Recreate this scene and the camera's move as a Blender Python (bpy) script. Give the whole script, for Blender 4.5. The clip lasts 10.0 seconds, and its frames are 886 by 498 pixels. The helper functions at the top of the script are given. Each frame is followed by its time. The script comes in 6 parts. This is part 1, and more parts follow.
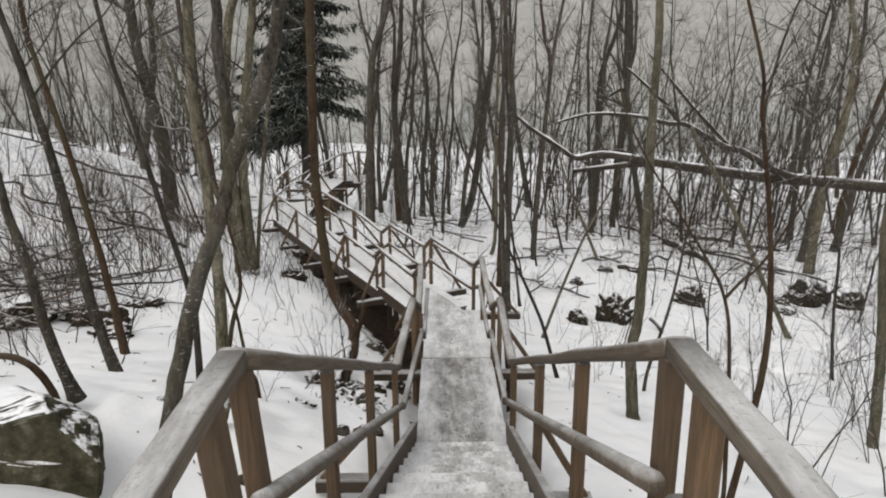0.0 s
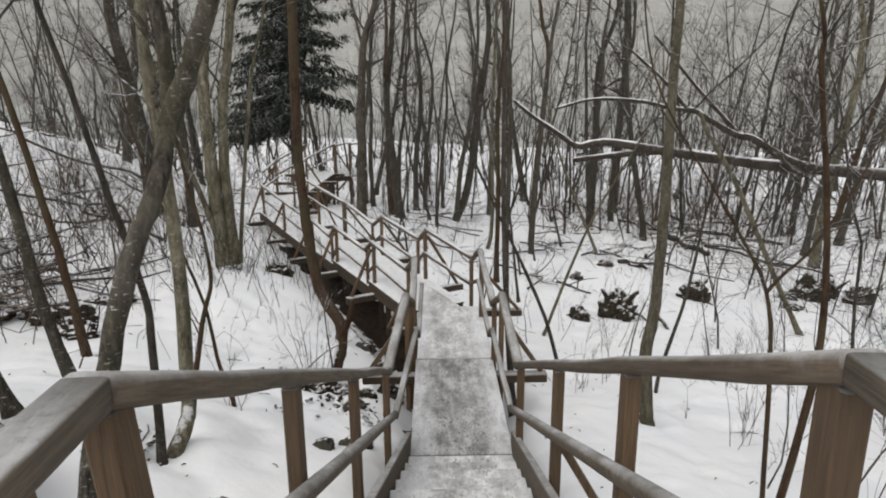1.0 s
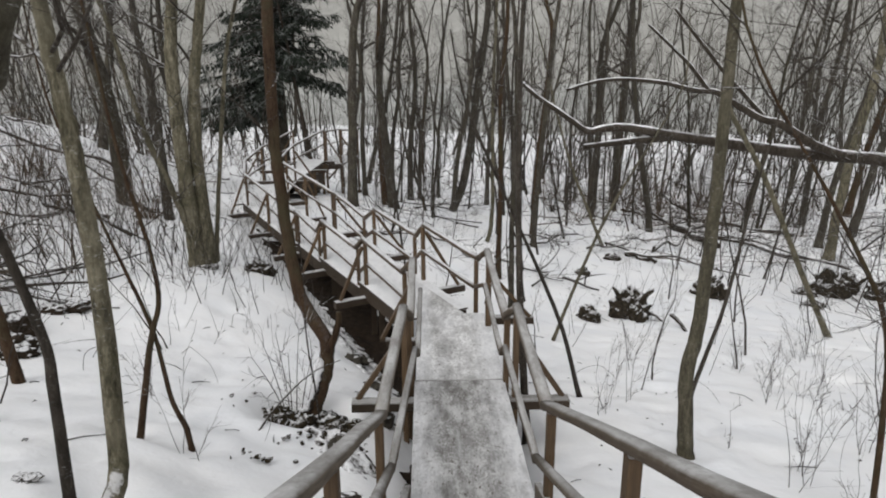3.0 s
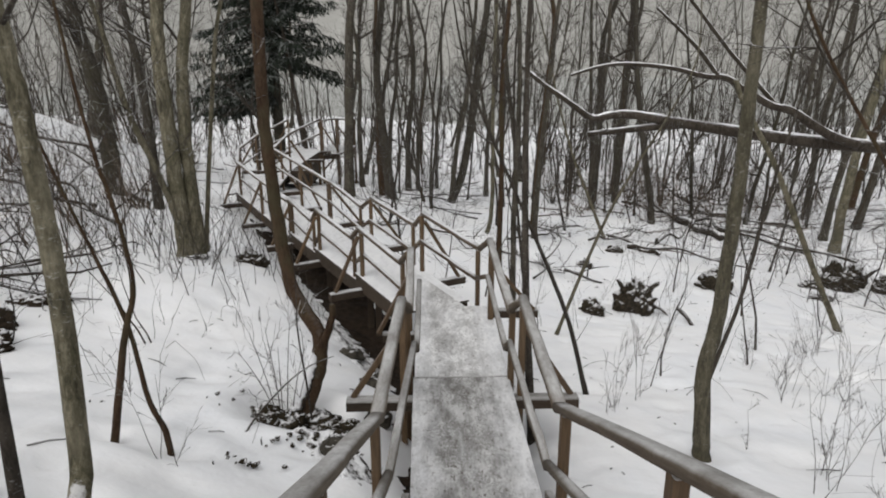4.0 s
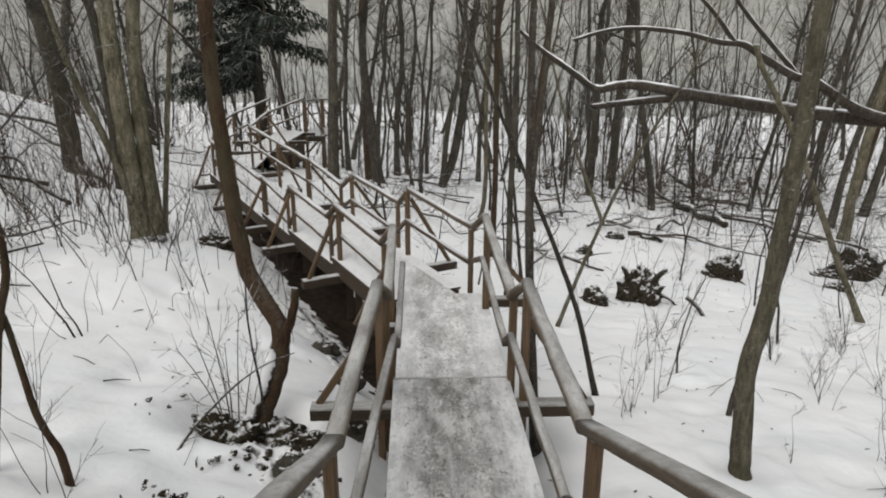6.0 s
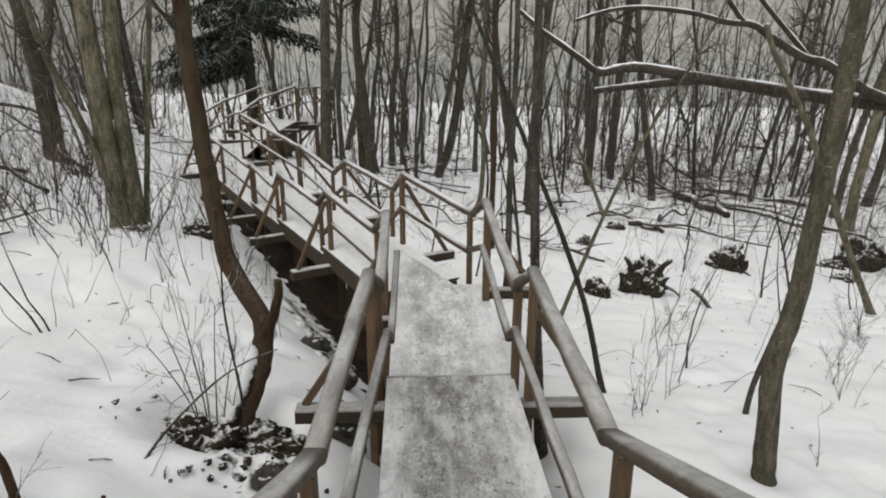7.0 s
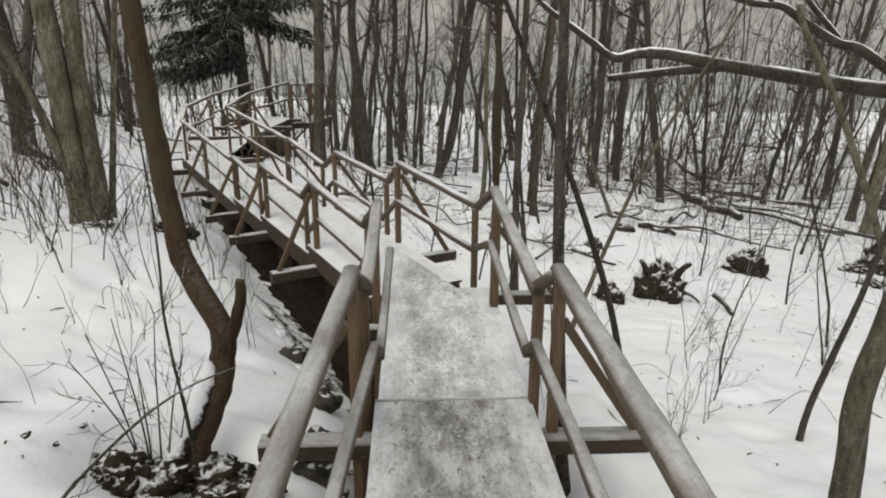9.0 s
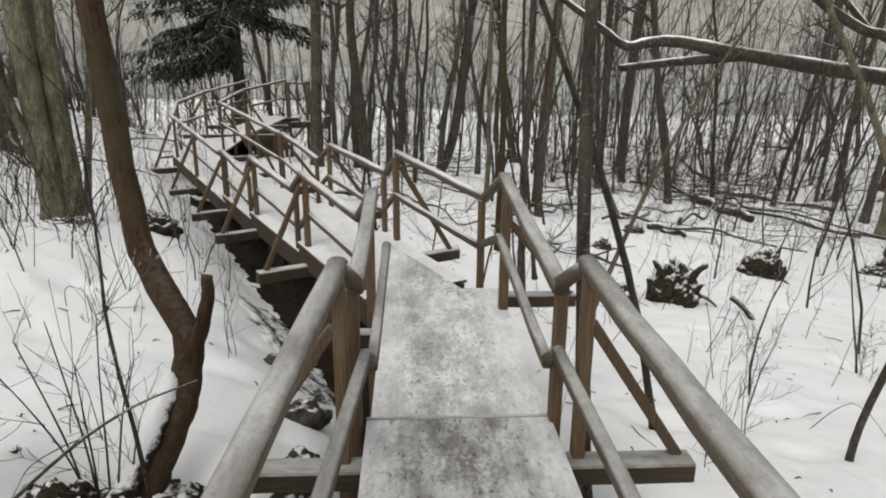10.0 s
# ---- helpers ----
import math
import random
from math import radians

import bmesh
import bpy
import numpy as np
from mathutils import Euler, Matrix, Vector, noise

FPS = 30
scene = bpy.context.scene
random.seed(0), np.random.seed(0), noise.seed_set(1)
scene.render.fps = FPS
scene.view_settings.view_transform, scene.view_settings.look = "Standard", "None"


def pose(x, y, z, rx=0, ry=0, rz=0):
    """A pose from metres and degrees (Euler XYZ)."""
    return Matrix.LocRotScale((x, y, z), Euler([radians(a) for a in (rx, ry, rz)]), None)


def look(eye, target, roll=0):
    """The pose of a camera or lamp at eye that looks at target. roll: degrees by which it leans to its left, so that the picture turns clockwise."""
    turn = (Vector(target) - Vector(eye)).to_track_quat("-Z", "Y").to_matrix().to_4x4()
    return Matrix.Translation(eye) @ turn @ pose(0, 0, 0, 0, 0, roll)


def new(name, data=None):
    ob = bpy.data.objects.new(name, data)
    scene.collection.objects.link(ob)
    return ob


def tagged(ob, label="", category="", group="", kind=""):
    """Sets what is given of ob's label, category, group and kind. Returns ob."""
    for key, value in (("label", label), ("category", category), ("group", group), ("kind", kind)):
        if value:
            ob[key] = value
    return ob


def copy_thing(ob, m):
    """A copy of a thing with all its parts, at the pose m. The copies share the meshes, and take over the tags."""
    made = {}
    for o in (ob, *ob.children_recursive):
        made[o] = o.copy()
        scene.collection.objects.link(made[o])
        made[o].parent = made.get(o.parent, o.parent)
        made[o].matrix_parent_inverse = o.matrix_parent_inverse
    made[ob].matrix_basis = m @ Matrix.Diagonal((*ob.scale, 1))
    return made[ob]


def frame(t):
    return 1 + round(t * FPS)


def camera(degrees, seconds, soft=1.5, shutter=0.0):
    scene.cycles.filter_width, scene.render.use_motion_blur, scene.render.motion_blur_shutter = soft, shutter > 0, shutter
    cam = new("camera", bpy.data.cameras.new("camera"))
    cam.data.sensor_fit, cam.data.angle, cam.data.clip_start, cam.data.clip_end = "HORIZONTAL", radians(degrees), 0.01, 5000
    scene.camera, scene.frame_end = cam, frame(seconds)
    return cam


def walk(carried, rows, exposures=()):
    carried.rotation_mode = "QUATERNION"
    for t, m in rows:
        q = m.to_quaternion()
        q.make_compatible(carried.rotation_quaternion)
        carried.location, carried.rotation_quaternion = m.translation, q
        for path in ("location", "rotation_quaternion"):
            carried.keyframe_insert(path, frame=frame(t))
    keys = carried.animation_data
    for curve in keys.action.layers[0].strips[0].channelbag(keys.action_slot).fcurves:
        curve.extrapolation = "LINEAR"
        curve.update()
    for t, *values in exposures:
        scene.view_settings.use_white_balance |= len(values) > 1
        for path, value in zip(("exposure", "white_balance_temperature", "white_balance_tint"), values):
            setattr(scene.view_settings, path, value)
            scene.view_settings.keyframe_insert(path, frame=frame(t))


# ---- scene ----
cam = camera(67.4, 10.0, 1.95)
PATH = [
    (0, (-0.218, -0.981, 3.866), (-0.209, 0.954, 3.358), -0.4),
    (0.5, (-0.197, -0.572, 3.74), (-0.176, 1.361, 3.23), -0.3),
    (1, (-0.249, -0.208, 3.583), (-0.22, 1.724, 3.065), -0.4),
    (1.5, (-0.279, 0.257, 3.43), (-0.238, 2.186, 2.902), -0.4),
    (2, (-0.312, 0.615, 3.407), (-0.269, 2.54, 2.865), -0.5),
    (2.5, (-0.323, 0.875, 3.43), (-0.277, 2.797, 2.881), -0.4),
    (4, (-0.365, 1.517, 3.231), (-0.308, 3.432, 2.657), -0.1),
    (4.5, (-0.314, 1.772, 3.124), (-0.25, 3.682, 2.534), 0.1),
    (5, (-0.288, 2.035, 3.055), (-0.221, 3.943, 2.459), 0.2),
    (5.5, (-0.29, 2.346, 2.89), (-0.216, 4.254, 2.295), 0.2),
    (7, (-0.285, 3.062, 2.553), (-0.19, 4.961, 1.934), 0.2),
    (7.5, (-0.268, 3.276, 2.457), (-0.169, 5.173, 1.829), 0.2),
    (8, (-0.325, 3.461, 2.391), (-0.223, 5.357, 1.761), 0.4),
    (8.5, (-0.312, 3.681, 2.336), (-0.213, 5.581, 1.72), 0.4),
    (9, (-0.26, 3.973, 2.177), (-0.161, 5.878, 1.574), 0.4),
    (9.5, (-0.275, 4.247, 2.066), (-0.178, 6.154, 1.471), 0.5),
    (10, (-0.248, 4.558, 1.911), (-0.151, 6.467, 1.323), 0.4),
]
walk(cam, [(t, look(eye, target, roll)) for t, eye, target, roll in PATH],
     exposures=[(0, 0.44, 6480, 10), (1, 0.42, 6420, 10), (2, 0.35, 6330, 10), (4.5, 0.33, 6420, 10), (7, 0.37, 6500, 8), (8, 0.39, 6520, 8), (10, 0.45, 6560, 8)])

# ---------------------------------------------------------------- world and light
world = bpy.data.worlds.new("overcast_sky")
scene.world = world
world.use_nodes = True
wn, wl = world.node_tree.nodes, world.node_tree.links
SUN_EL, SUN_AZ = 52.0, 215.0
sky = wn.new("ShaderNodeTexSky")
sky.sky_type = "NISHITA"
sky.sun_disc = False
sky.sun_elevation, sky.sun_rotation = radians(SUN_EL), radians(SUN_AZ)
grey = wn.new("ShaderNodeHueSaturation")
grey.inputs["Saturation"].default_value = 0.03
wl.new(sky.outputs["Color"], grey.inputs["Color"])
wl.new(grey.outputs["Color"], wn["Background"].inputs["Color"])
wn["Background"].inputs["Strength"].default_value = 0.15
sun = new("sun", bpy.data.lights.new("sun", "SUN"))
sun.data.energy, sun.data.angle, sun.data.color = 0.9, radians(50), (1.0, 0.95, 0.88)
az, el = radians(SUN_AZ), radians(SUN_EL)
sun.matrix_world = look((0, 0, 30), Vector((0, 0, 30)) - Vector((math.sin(az) * math.cos(el), math.cos(az) * math.cos(el), math.sin(el))))


# ---------------------------------------------------------------- materials
def material(name, rough=0.8, spec=0.3):
    m = bpy.data.materials.new(name)
    m.use_nodes = True
    nt = m.node_tree
    b = nt.nodes["Principled BSDF"]
    b.inputs["Roughness"].default_value = rough
    b.inputs["Specular IOR Level"].default_value = spec
    return m, nt, b


def noise_node(nt, scale, detail=4.0, rough=0.6, stretch=None, space="Object"):
    co = nt.nodes.new("ShaderNodeTexCoord")
    out = co.outputs[space]
    if stretch:
        mp = nt.nodes.new("ShaderNodeMapping")
        mp.inputs["Scale"].default_value = stretch
        nt.links.new(out, mp.inputs["Vector"])
        out = mp.outputs["Vector"]
    n = nt.nodes.new("ShaderNodeTexNoise")
    n.inputs["Scale"].default_value = scale
    n.inputs["Detail"].default_value = detail
    n.inputs["Roughness"].default_value = rough
    nt.links.new(out, n.inputs["Vector"])
    return n.outputs["Fac"]


def ramp(nt, fac, stops):
    r = nt.nodes.new("ShaderNodeValToRGB")
    while len(r.color_ramp.elements) < len(stops):
        r.color_ramp.elements.new(0.5)
    for e, (p, c) in zip(r.color_ramp.elements, stops):
        e.position, e.color = p, (*c, 1) if len(c) == 3 else c
    nt.links.new(fac, r.inputs["Fac"])
    return r.outputs["Color"]


def mix(nt, fac, a, b, kind="MIX"):
    n = nt.nodes.new("ShaderNodeMix")
    n.data_type, n.blend_type = "RGBA", kind
    for sock, v in ((n.inputs[0], fac), (n.inputs[6], a), (n.inputs[7], b)):
        if isinstance(v, (int, float)):
            sock.default_value = v
        elif isinstance(v, tuple):
            sock.default_value = (*v, 1)
        else:
            nt.links.new(v, sock)
    return n.outputs[2]


def maths(nt, op, a, b=None, clamp=False):
    n = nt.nodes.new("ShaderNodeMath")
    n.operation, n.use_clamp = op, clamp
    for sock, v in zip(n.inputs, (a, b)):
        if isinstance(v, (int, float)):
            sock.default_value = v
        elif v is not None:
            nt.links.new(v, sock)
    return n.outputs[0]


def bump(nt, b, height, strength=0.4, distance=0.02):
    n = nt.nodes.new("ShaderNodeBump")
    n.inputs["Strength"].default_value = strength
    n.inputs["Distance"].default_value = distance
    nt.links.new(height, n.inputs["Height"])
    nt.links.new(n.outputs["Normal"], b.inputs["Normal"])


def upward(nt, low, high):
    """0 on faces that look sideways or down, 1 on faces that look up: where snow and rime can lie."""
    g = nt.nodes.new("ShaderNodeNewGeometry")
    s = nt.nodes.new("ShaderNodeSeparateXYZ")
    nt.links.new(g.outputs["Normal"], s.inputs[0])
    r = nt.nodes.new("ShaderNodeMapRange")
    r.inputs["From Min"].default_value, r.inputs["From Max"].default_value = low, high
    nt.links.new(s.outputs["Z"], r.inputs["Value"])
    return r.outputs["Result"]


def random_of(nt):
    return nt.nodes.new("ShaderNodeObjectInfo").outputs["Random"]


def snow_material():
    m, nt, b = material("snow", 0.8, 0.15)
    big = noise_node(nt, 0.7, 5)
    col = ramp(nt, big, [(0.3, (0.79, 0.80, 0.82)), (0.7, (0.87, 0.865, 0.86))])
    specks = ramp(nt, noise_node(nt, 11.0, 6, 0.75), [(0.64, (0, 0, 0)), (0.72, (1, 1, 1))])
    patches = ramp(nt, noise_node(nt, 0.55, 4, 0.65), [(0.50, (0, 0, 0)), (0.66, (1, 1, 1))])
    col = mix(nt, maths(nt, "MULTIPLY", maths(nt, "MULTIPLY", specks, patches), 0.30), col, (0.34, 0.29, 0.23))
    thin = ramp(nt, noise_node(nt, 3.2, 6, 0.72), [(0.60, (0, 0, 0)), (0.72, (0.30, 0.30, 0.30))])
    col = mix(nt, maths(nt, "MULTIPLY", thin, patches), col, (0.56, 0.54, 0.52))
    nt.links.new(col, b.inputs["Base Color"])
    bump(nt, b, maths(nt, "ADD", maths(nt, "MULTIPLY", noise_node(nt, 2.6, 4), 0.7), maths(nt, "MULTIPLY", noise_node(nt, 9, 3, 0.5), 0.22)), 0.45, 0.06)
    return m


def timber_material(name, side, frost=0.75, low=0.45, grain_axis=(14, 14, 0.7), white=0.0):
    """Sawn timber, brown on the sides, with grey rime on what looks up."""
    m, nt, b = material(name, 0.78, 0.25)
    grain = noise_node(nt, 6.0, 5, 0.7, grain_axis)
    blot = noise_node(nt, 2.2, 4)
    dark = tuple(c * 0.45 for c in side)
    col = ramp(nt, grain, [(0.30, dark), (0.5, side), (0.70, tuple(min(1, c * 1.6) for c in side))])
    col = mix(nt, maths(nt, "MULTIPLY", ramp(nt, blot, [(0.42, (0, 0, 0)), (0.66, (1, 1, 1))]), 0.18), col, (0.13, 0.112, 0.088))
    rnd = random_of(nt)
    col = mix(nt, maths(nt, "MULTIPLY", rnd, 0.6), col, (0.055, 0.038, 0.025))
    rime_c = ramp(nt, noise_node(nt, 5.0, 6, 0.72, tuple(min(1.0, g * 0.35) for g in grain_axis)), [(0.34, (0.20, 0.19, 0.178)), (0.50, (0.40, 0.395, 0.385)), (0.66, (0.66, 0.66, 0.66))])
    flecks = ramp(nt, noise_node(nt, 1.0, 3, 0.65, (55, 55, 55)), [(0.57, (0, 0, 0)), (0.66, (0.35, 0.35, 0.35))])
    rime_c = mix(nt, flecks, rime_c, (0.16, 0.145, 0.125))
    rime_c = mix(nt, white, rime_c, (0.78, 0.785, 0.80))
    edge = maths(nt, "ADD", upward(nt, low, 0.95), maths(nt, "MULTIPLY", maths(nt, "SUBTRACT", noise_node(nt, 11, 5, 0.7), 0.5), 0.9), True)
    edge = maths(nt, "MULTIPLY", edge, upward(nt, low - 0.35, low + 0.1))
    col = mix(nt, maths(nt, "MULTIPLY", edge, frost), col, rime_c)
    nt.links.new(col, b.inputs["Base Color"])
    bump(nt, b, maths(nt, "ADD", grain, noise_node(nt, 40, 3)), 0.35, 0.006)
    return m


def deck_material(name, pale, worn, track, marks, low=0.66):
    """Rimed boards: pale frost at the sides, a trodden greyer track along the middle, short dark scuffs and white crystals."""
    m, nt, b = material(name, 0.62, 0.3)
    big = noise_node(nt, 2.6, 5, 0.65, (2.4, 0.35, 1))
    mid = noise_node(nt, 10.0, 5, 0.75, (1.3, 0.8, 1))
    fine = noise_node(nt, 34.0, 5, 0.8, (1.3, 0.55, 1))
    co = nt.nodes.new("ShaderNodeTexCoord")
    sp = nt.nodes.new("ShaderNodeSeparateXYZ")
    nt.links.new(co.outputs["Object"], sp.inputs[0])
    off = maths(nt, "ABSOLUTE", maths(nt, "ADD", sp.outputs["X"], 0.02))
    path = nt.nodes.new("ShaderNodeMapRange")
    path.inputs["From Min"].default_value, path.inputs["From Max"].default_value = 0.20, 0.40
    path.inputs["To Min"].default_value, path.inputs["To Max"].default_value = 1.0, 0.0
    nt.links.new(off, path.inputs["Value"])
    soft = maths(nt, "MULTIPLY", maths(nt, "SUBTRACT", maths(nt, "ADD", big, mid), 1.0), 2.2)
    trod = maths(nt, "MULTIPLY", maths(nt, "ADD", path.outputs["Result"], soft, True), track)
    blot = noise_node(nt, 3.0, 6, 0.72, (1.7, 0.75, 1))
    tone = maths(nt, "ADD", maths(nt, "MULTIPLY", blot, 0.64), maths(nt, "ADD", maths(nt, "MULTIPLY", mid, 0.24), maths(nt, "MULTIPLY", fine, 0.12)))
    clean = ramp(nt, tone, [(0.42, (pale * low,) * 3), (0.50, (pale, pale, pale * 1.01)), (0.57, (min(0.80, pale * 1.2),) * 3)])
    dirty = ramp(nt, tone, [(0.43, (worn * 0.55, worn * 0.53, worn * 0.50)), (0.50, (worn, worn * 0.98, worn * 0.95)), (0.58, (worn * 1.75, worn * 1.74, worn * 1.72))])
    col = mix(nt, trod, clean, dirty)
    dash = maths(nt, "ADD", maths(nt, "MULTIPLY", noise_node(nt, 1.0, 3, 0.6, (30, 13, 1)), 0.7), maths(nt, "MULTIPLY", mid, 0.3))
    dash = ramp(nt, dash, [(0.575, (0, 0, 0)), (0.61, (1, 1, 1))])
    dash = maths(nt, "MULTIPLY", dash, maths(nt, "MULTIPLY", maths(nt, "ADD", maths(nt, "MULTIPLY", trod, 0.75), 0.25), marks))
    col = mix(nt, dash, col, (0.10, 0.088, 0.072))
    col = mix(nt, ramp(nt, noise_node(nt, 1.0, 3, 0.7, (52, 20, 1)), [(0.64, (0, 0, 0)), (0.70, (0.5, 0.5, 0.5))]), col, (0.74, 0.74, 0.745))
    flake = noise_node(nt, 1.0, 3, 0.6, (46, 30, 1))
    where = ramp(nt, noise_node(nt, 3.4, 4, 0.65), [(0.44, (0.12,) * 3), (0.58, (1, 1, 1))])
    lights = maths(nt, "MULTIPLY", ramp(nt, flake, [(0.54, (0, 0, 0)), (0.60, (0.36,) * 3)]), where)
    darks = maths(nt, "MULTIPLY", ramp(nt, flake, [(0.40, (0.5,) * 3), (0.46, (0, 0, 0))]), where)
    col = mix(nt, lights, col, (0.72, 0.72, 0.725))
    col = mix(nt, maths(nt, "MULTIPLY", darks, maths(nt, "ADD", maths(nt, "MULTIPLY", trod, 0.8), 0.2)), col, (0.17, 0.158, 0.142))
    side = ramp(nt, noise_node(nt, 9, 4), [(0.35, (0.03, 0.022, 0.016)), (0.7, (0.08, 0.06, 0.042))])
    col = mix(nt, upward(nt, 0.3, 0.7), side, col)
    nt.links.new(col, b.inputs["Base Color"])
    nt.links.new(ramp(nt, big, [(0.35, (0.5, 0.5, 0.5)), (0.65, (0.8, 0.8, 0.8))]), b.inputs["Roughness"])
    bump(nt, b, maths(nt, "ADD", fine, maths(nt, "MULTIPLY", mid, 0.7)), 0.4, 0.008)
    return m


def bark_material(name, dark, mid, light, snow=0.9, scale=1.0, moss=0.0, flecks=0.4):
    m, nt, b = material(name, 0.9, 0.15)
    ridges = maths(nt, "ADD", maths(nt, "MULTIPLY", noise_node(nt, 14.0 * scale, 4, 0.7, (1.6, 1.6, 0.35)), 0.55), maths(nt, "MULTIPLY", noise_node(nt, 38.0 * scale, 4, 0.75, (1.4, 1.4, 0.6)), 0.45))
    blot = noise_node(nt, 3.0 * scale, 4, 0.6)
    col = ramp(nt, ridges, [(0.38, dark), (0.51, mid), (0.64, light)])
    col = mix(nt, ramp(nt, blot, [(0.48, (0, 0, 0)), (0.7, (0.45, 0.45, 0.45))]), col, light)
    if moss:
        green = ramp(nt, noise_node(nt, 2.1, 5, 0.7), [(0.48, (0, 0, 0)), (0.64, (moss, moss, moss))])
        col = mix(nt, green, col, (0.062, 0.058, 0.032))
    col = mix(nt, maths(nt, "MULTIPLY", random_of(nt), 0.35), col, dark)
    lie = maths(nt, "ADD", upward(nt, 0.3, 1.15), maths(nt, "MULTIPLY", maths(nt, "SUBTRACT", noise_node(nt, 16, 6, 0.75), 0.5), 2.2), True)
    lie = ramp(nt, maths(nt, "MULTIPLY", lie, upward(nt, 0.1, 0.45)), [(0.40, (0, 0, 0)), (0.62, (1, 1, 1))])
    fleck = ramp(nt, noise_node(nt, 1.0, 4, 0.7, (22, 22, 70)), [(0.60, (0, 0, 0)), (0.67, (flecks,) * 3)])
    fleck = maths(nt, "MULTIPLY", fleck, ramp(nt, noise_node(nt, 2.5, 3), [(0.45, (0, 0, 0)), (0.6, (1, 1, 1))]))
    col = mix(nt, fleck, col, (0.5, 0.5, 0.49))
    col = mix(nt, maths(nt, "MULTIPLY", lie, snow), col, (0.80, 0.80, 0.81))
    nt.links.new(col, b.inputs["Base Color"])
    bump(nt, b, ridges, 0.8, 0.014)
    return m


def patchy_material(name, stops, snow, scale=6.0, low=0.35, high=0.8, grain=5, soft=(0.38, 0.58)):
    m, nt, b = material(name, 0.9, 0.15)
    n = noise_node(nt, scale, 6, 0.7)
    col = ramp(nt, n, stops)
    lie = maths(nt, "ADD", upward(nt, low, high), maths(nt, "MULTIPLY", maths(nt, "SUBTRACT", noise_node(nt, grain, 6, 0.7), 0.5), 1.6), True)
    lie = maths(nt, "MULTIPLY", lie, upward(nt, low - 0.25, low + 0.15))
    lie = ramp(nt, lie, [(soft[0], (0, 0, 0)), (soft[1], (1, 1, 1))])
    col = mix(nt, maths(nt, "MULTIPLY", lie, snow), col, (0.82, 0.82, 0.83))
    nt.links.new(col, b.inputs["Base Color"])
    bump(nt, b, n, 0.7, 0.03)
    return m


SNOW = snow_material()
POST = timber_material("brown_timber", (0.110, 0.070, 0.038), 0.75)
RAIL = timber_material("grey_rail_timber", (0.118, 0.096, 0.072), 0.85, 0.30, (14, 0.7, 14), 0.04)
RAIL_SNOWY = timber_material("snow_dusted_rail_timber", (0.095, 0.07, 0.048), 0.95, 0.25, (14, 0.7, 14), 0.65)
BEARER = timber_material("snow_dusted_dark_timber", (0.034, 0.023, 0.015), 0.95, 0.5, (0.7, 14, 14), 0.5)
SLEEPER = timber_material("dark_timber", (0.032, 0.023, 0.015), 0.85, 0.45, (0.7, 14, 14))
DECK = deck_material("rimed_deck", 0.66, 0.48, 0.7, 0.7, 0.84)
DECK_WORN = deck_material("trodden_deck", 0.58, 0.29, 1.0, 0.9, 0.74)
DECK_SNOWY = deck_material("snow_dusted_deck", 0.76, 0.6, 0.0, 0.25, 0.88)
BARK = bark_material("grey_bark", (0.016, 0.014, 0.011), (0.051, 0.044, 0.035), (0.125, 0.111, 0.087), 0.6, 1.0, 0.35)
BARK_OLIVE = bark_material("olive_bark", (0.034, 0.030, 0.021), (0.090, 0.080, 0.055), (0.175, 0.157, 0.113), 0.5, 0.75, 0.3)
BARK_LOG = bark_material("dead_limb_bark", (0.014, 0.011, 0.008), (0.038, 0.030, 0.023), (0.08, 0.067, 0.052), 0.3, 1.0)
BARK_RED = bark_material("brown_bark", (0.018, 0.010, 0.006), (0.052, 0.032, 0.019), (0.080, 0.052, 0.031), 0.03, 1.0, 0.6, 0.05)
BARK_OLD = bark_material("mossy_bark", (0.012, 0.010, 0.008), (0.038, 0.033, 0.025), (0.088, 0.078, 0.06), 0.85, 1.3, 0.4)
BARK_FORK = bark_material("grey_flecked_bark", (0.014, 0.012, 0.009), (0.050, 0.043, 0.034), (0.12, 0.108, 0.088), 0.9, 1.0, 0.4, 0.7)
BARK_CLUMP = bark_material("olive_mossy_bark", (0.026, 0.023, 0.015), (0.105, 0.094, 0.063), (0.24, 0.215, 0.155), 0.6, 0.8, 0.5)
TWIG = bark_material("twig_bark", (0.018, 0.015, 0.0118), (0.043, 0.036, 0.029), (0.090, 0.077, 0.062), 0.45)
NEEDLE = patchy_material("spruce_needles", [(0.35, (0.013, 0.017, 0.0125)), (0.7, (0.036, 0.043, 0.032))], 0.10, 9)
ROCK = patchy_material("mossy_rock", [(0.36, (0.022, 0.020, 0.011)), (0.55, (0.055, 0.050, 0.030)), (0.72, (0.13, 0.12, 0.09))], 0.97, 8, 0.55, 1.1, 12, (0.3, 0.6))
# Earth brown, taken near black to hold the shade under the decks.
SOIL = patchy_material("shade_dark_soil", [(0.35, (0.008, 0.0055, 0.0038)), (0.7, (0.034, 0.023, 0.015))], 0.5, 9, 0.93, 1.5, 8, (0.45, 0.8))
LITTER = patchy_material("leaf_litter_in_snow", [(0.35, (0.014, 0.010, 0.007)), (0.7, (0.06, 0.045, 0.030))], 0.92, 15, 0.45, 1.1, 22, (0.30, 0.70))
CLING = patchy_material("snow_clinging_to_bark", [(0.35, (0.014, 0.010, 0.007)), (0.7, (0.06, 0.045, 0.030))], 0.92, 15, -0.15, 0.75, 20, (0.34, 0.62))
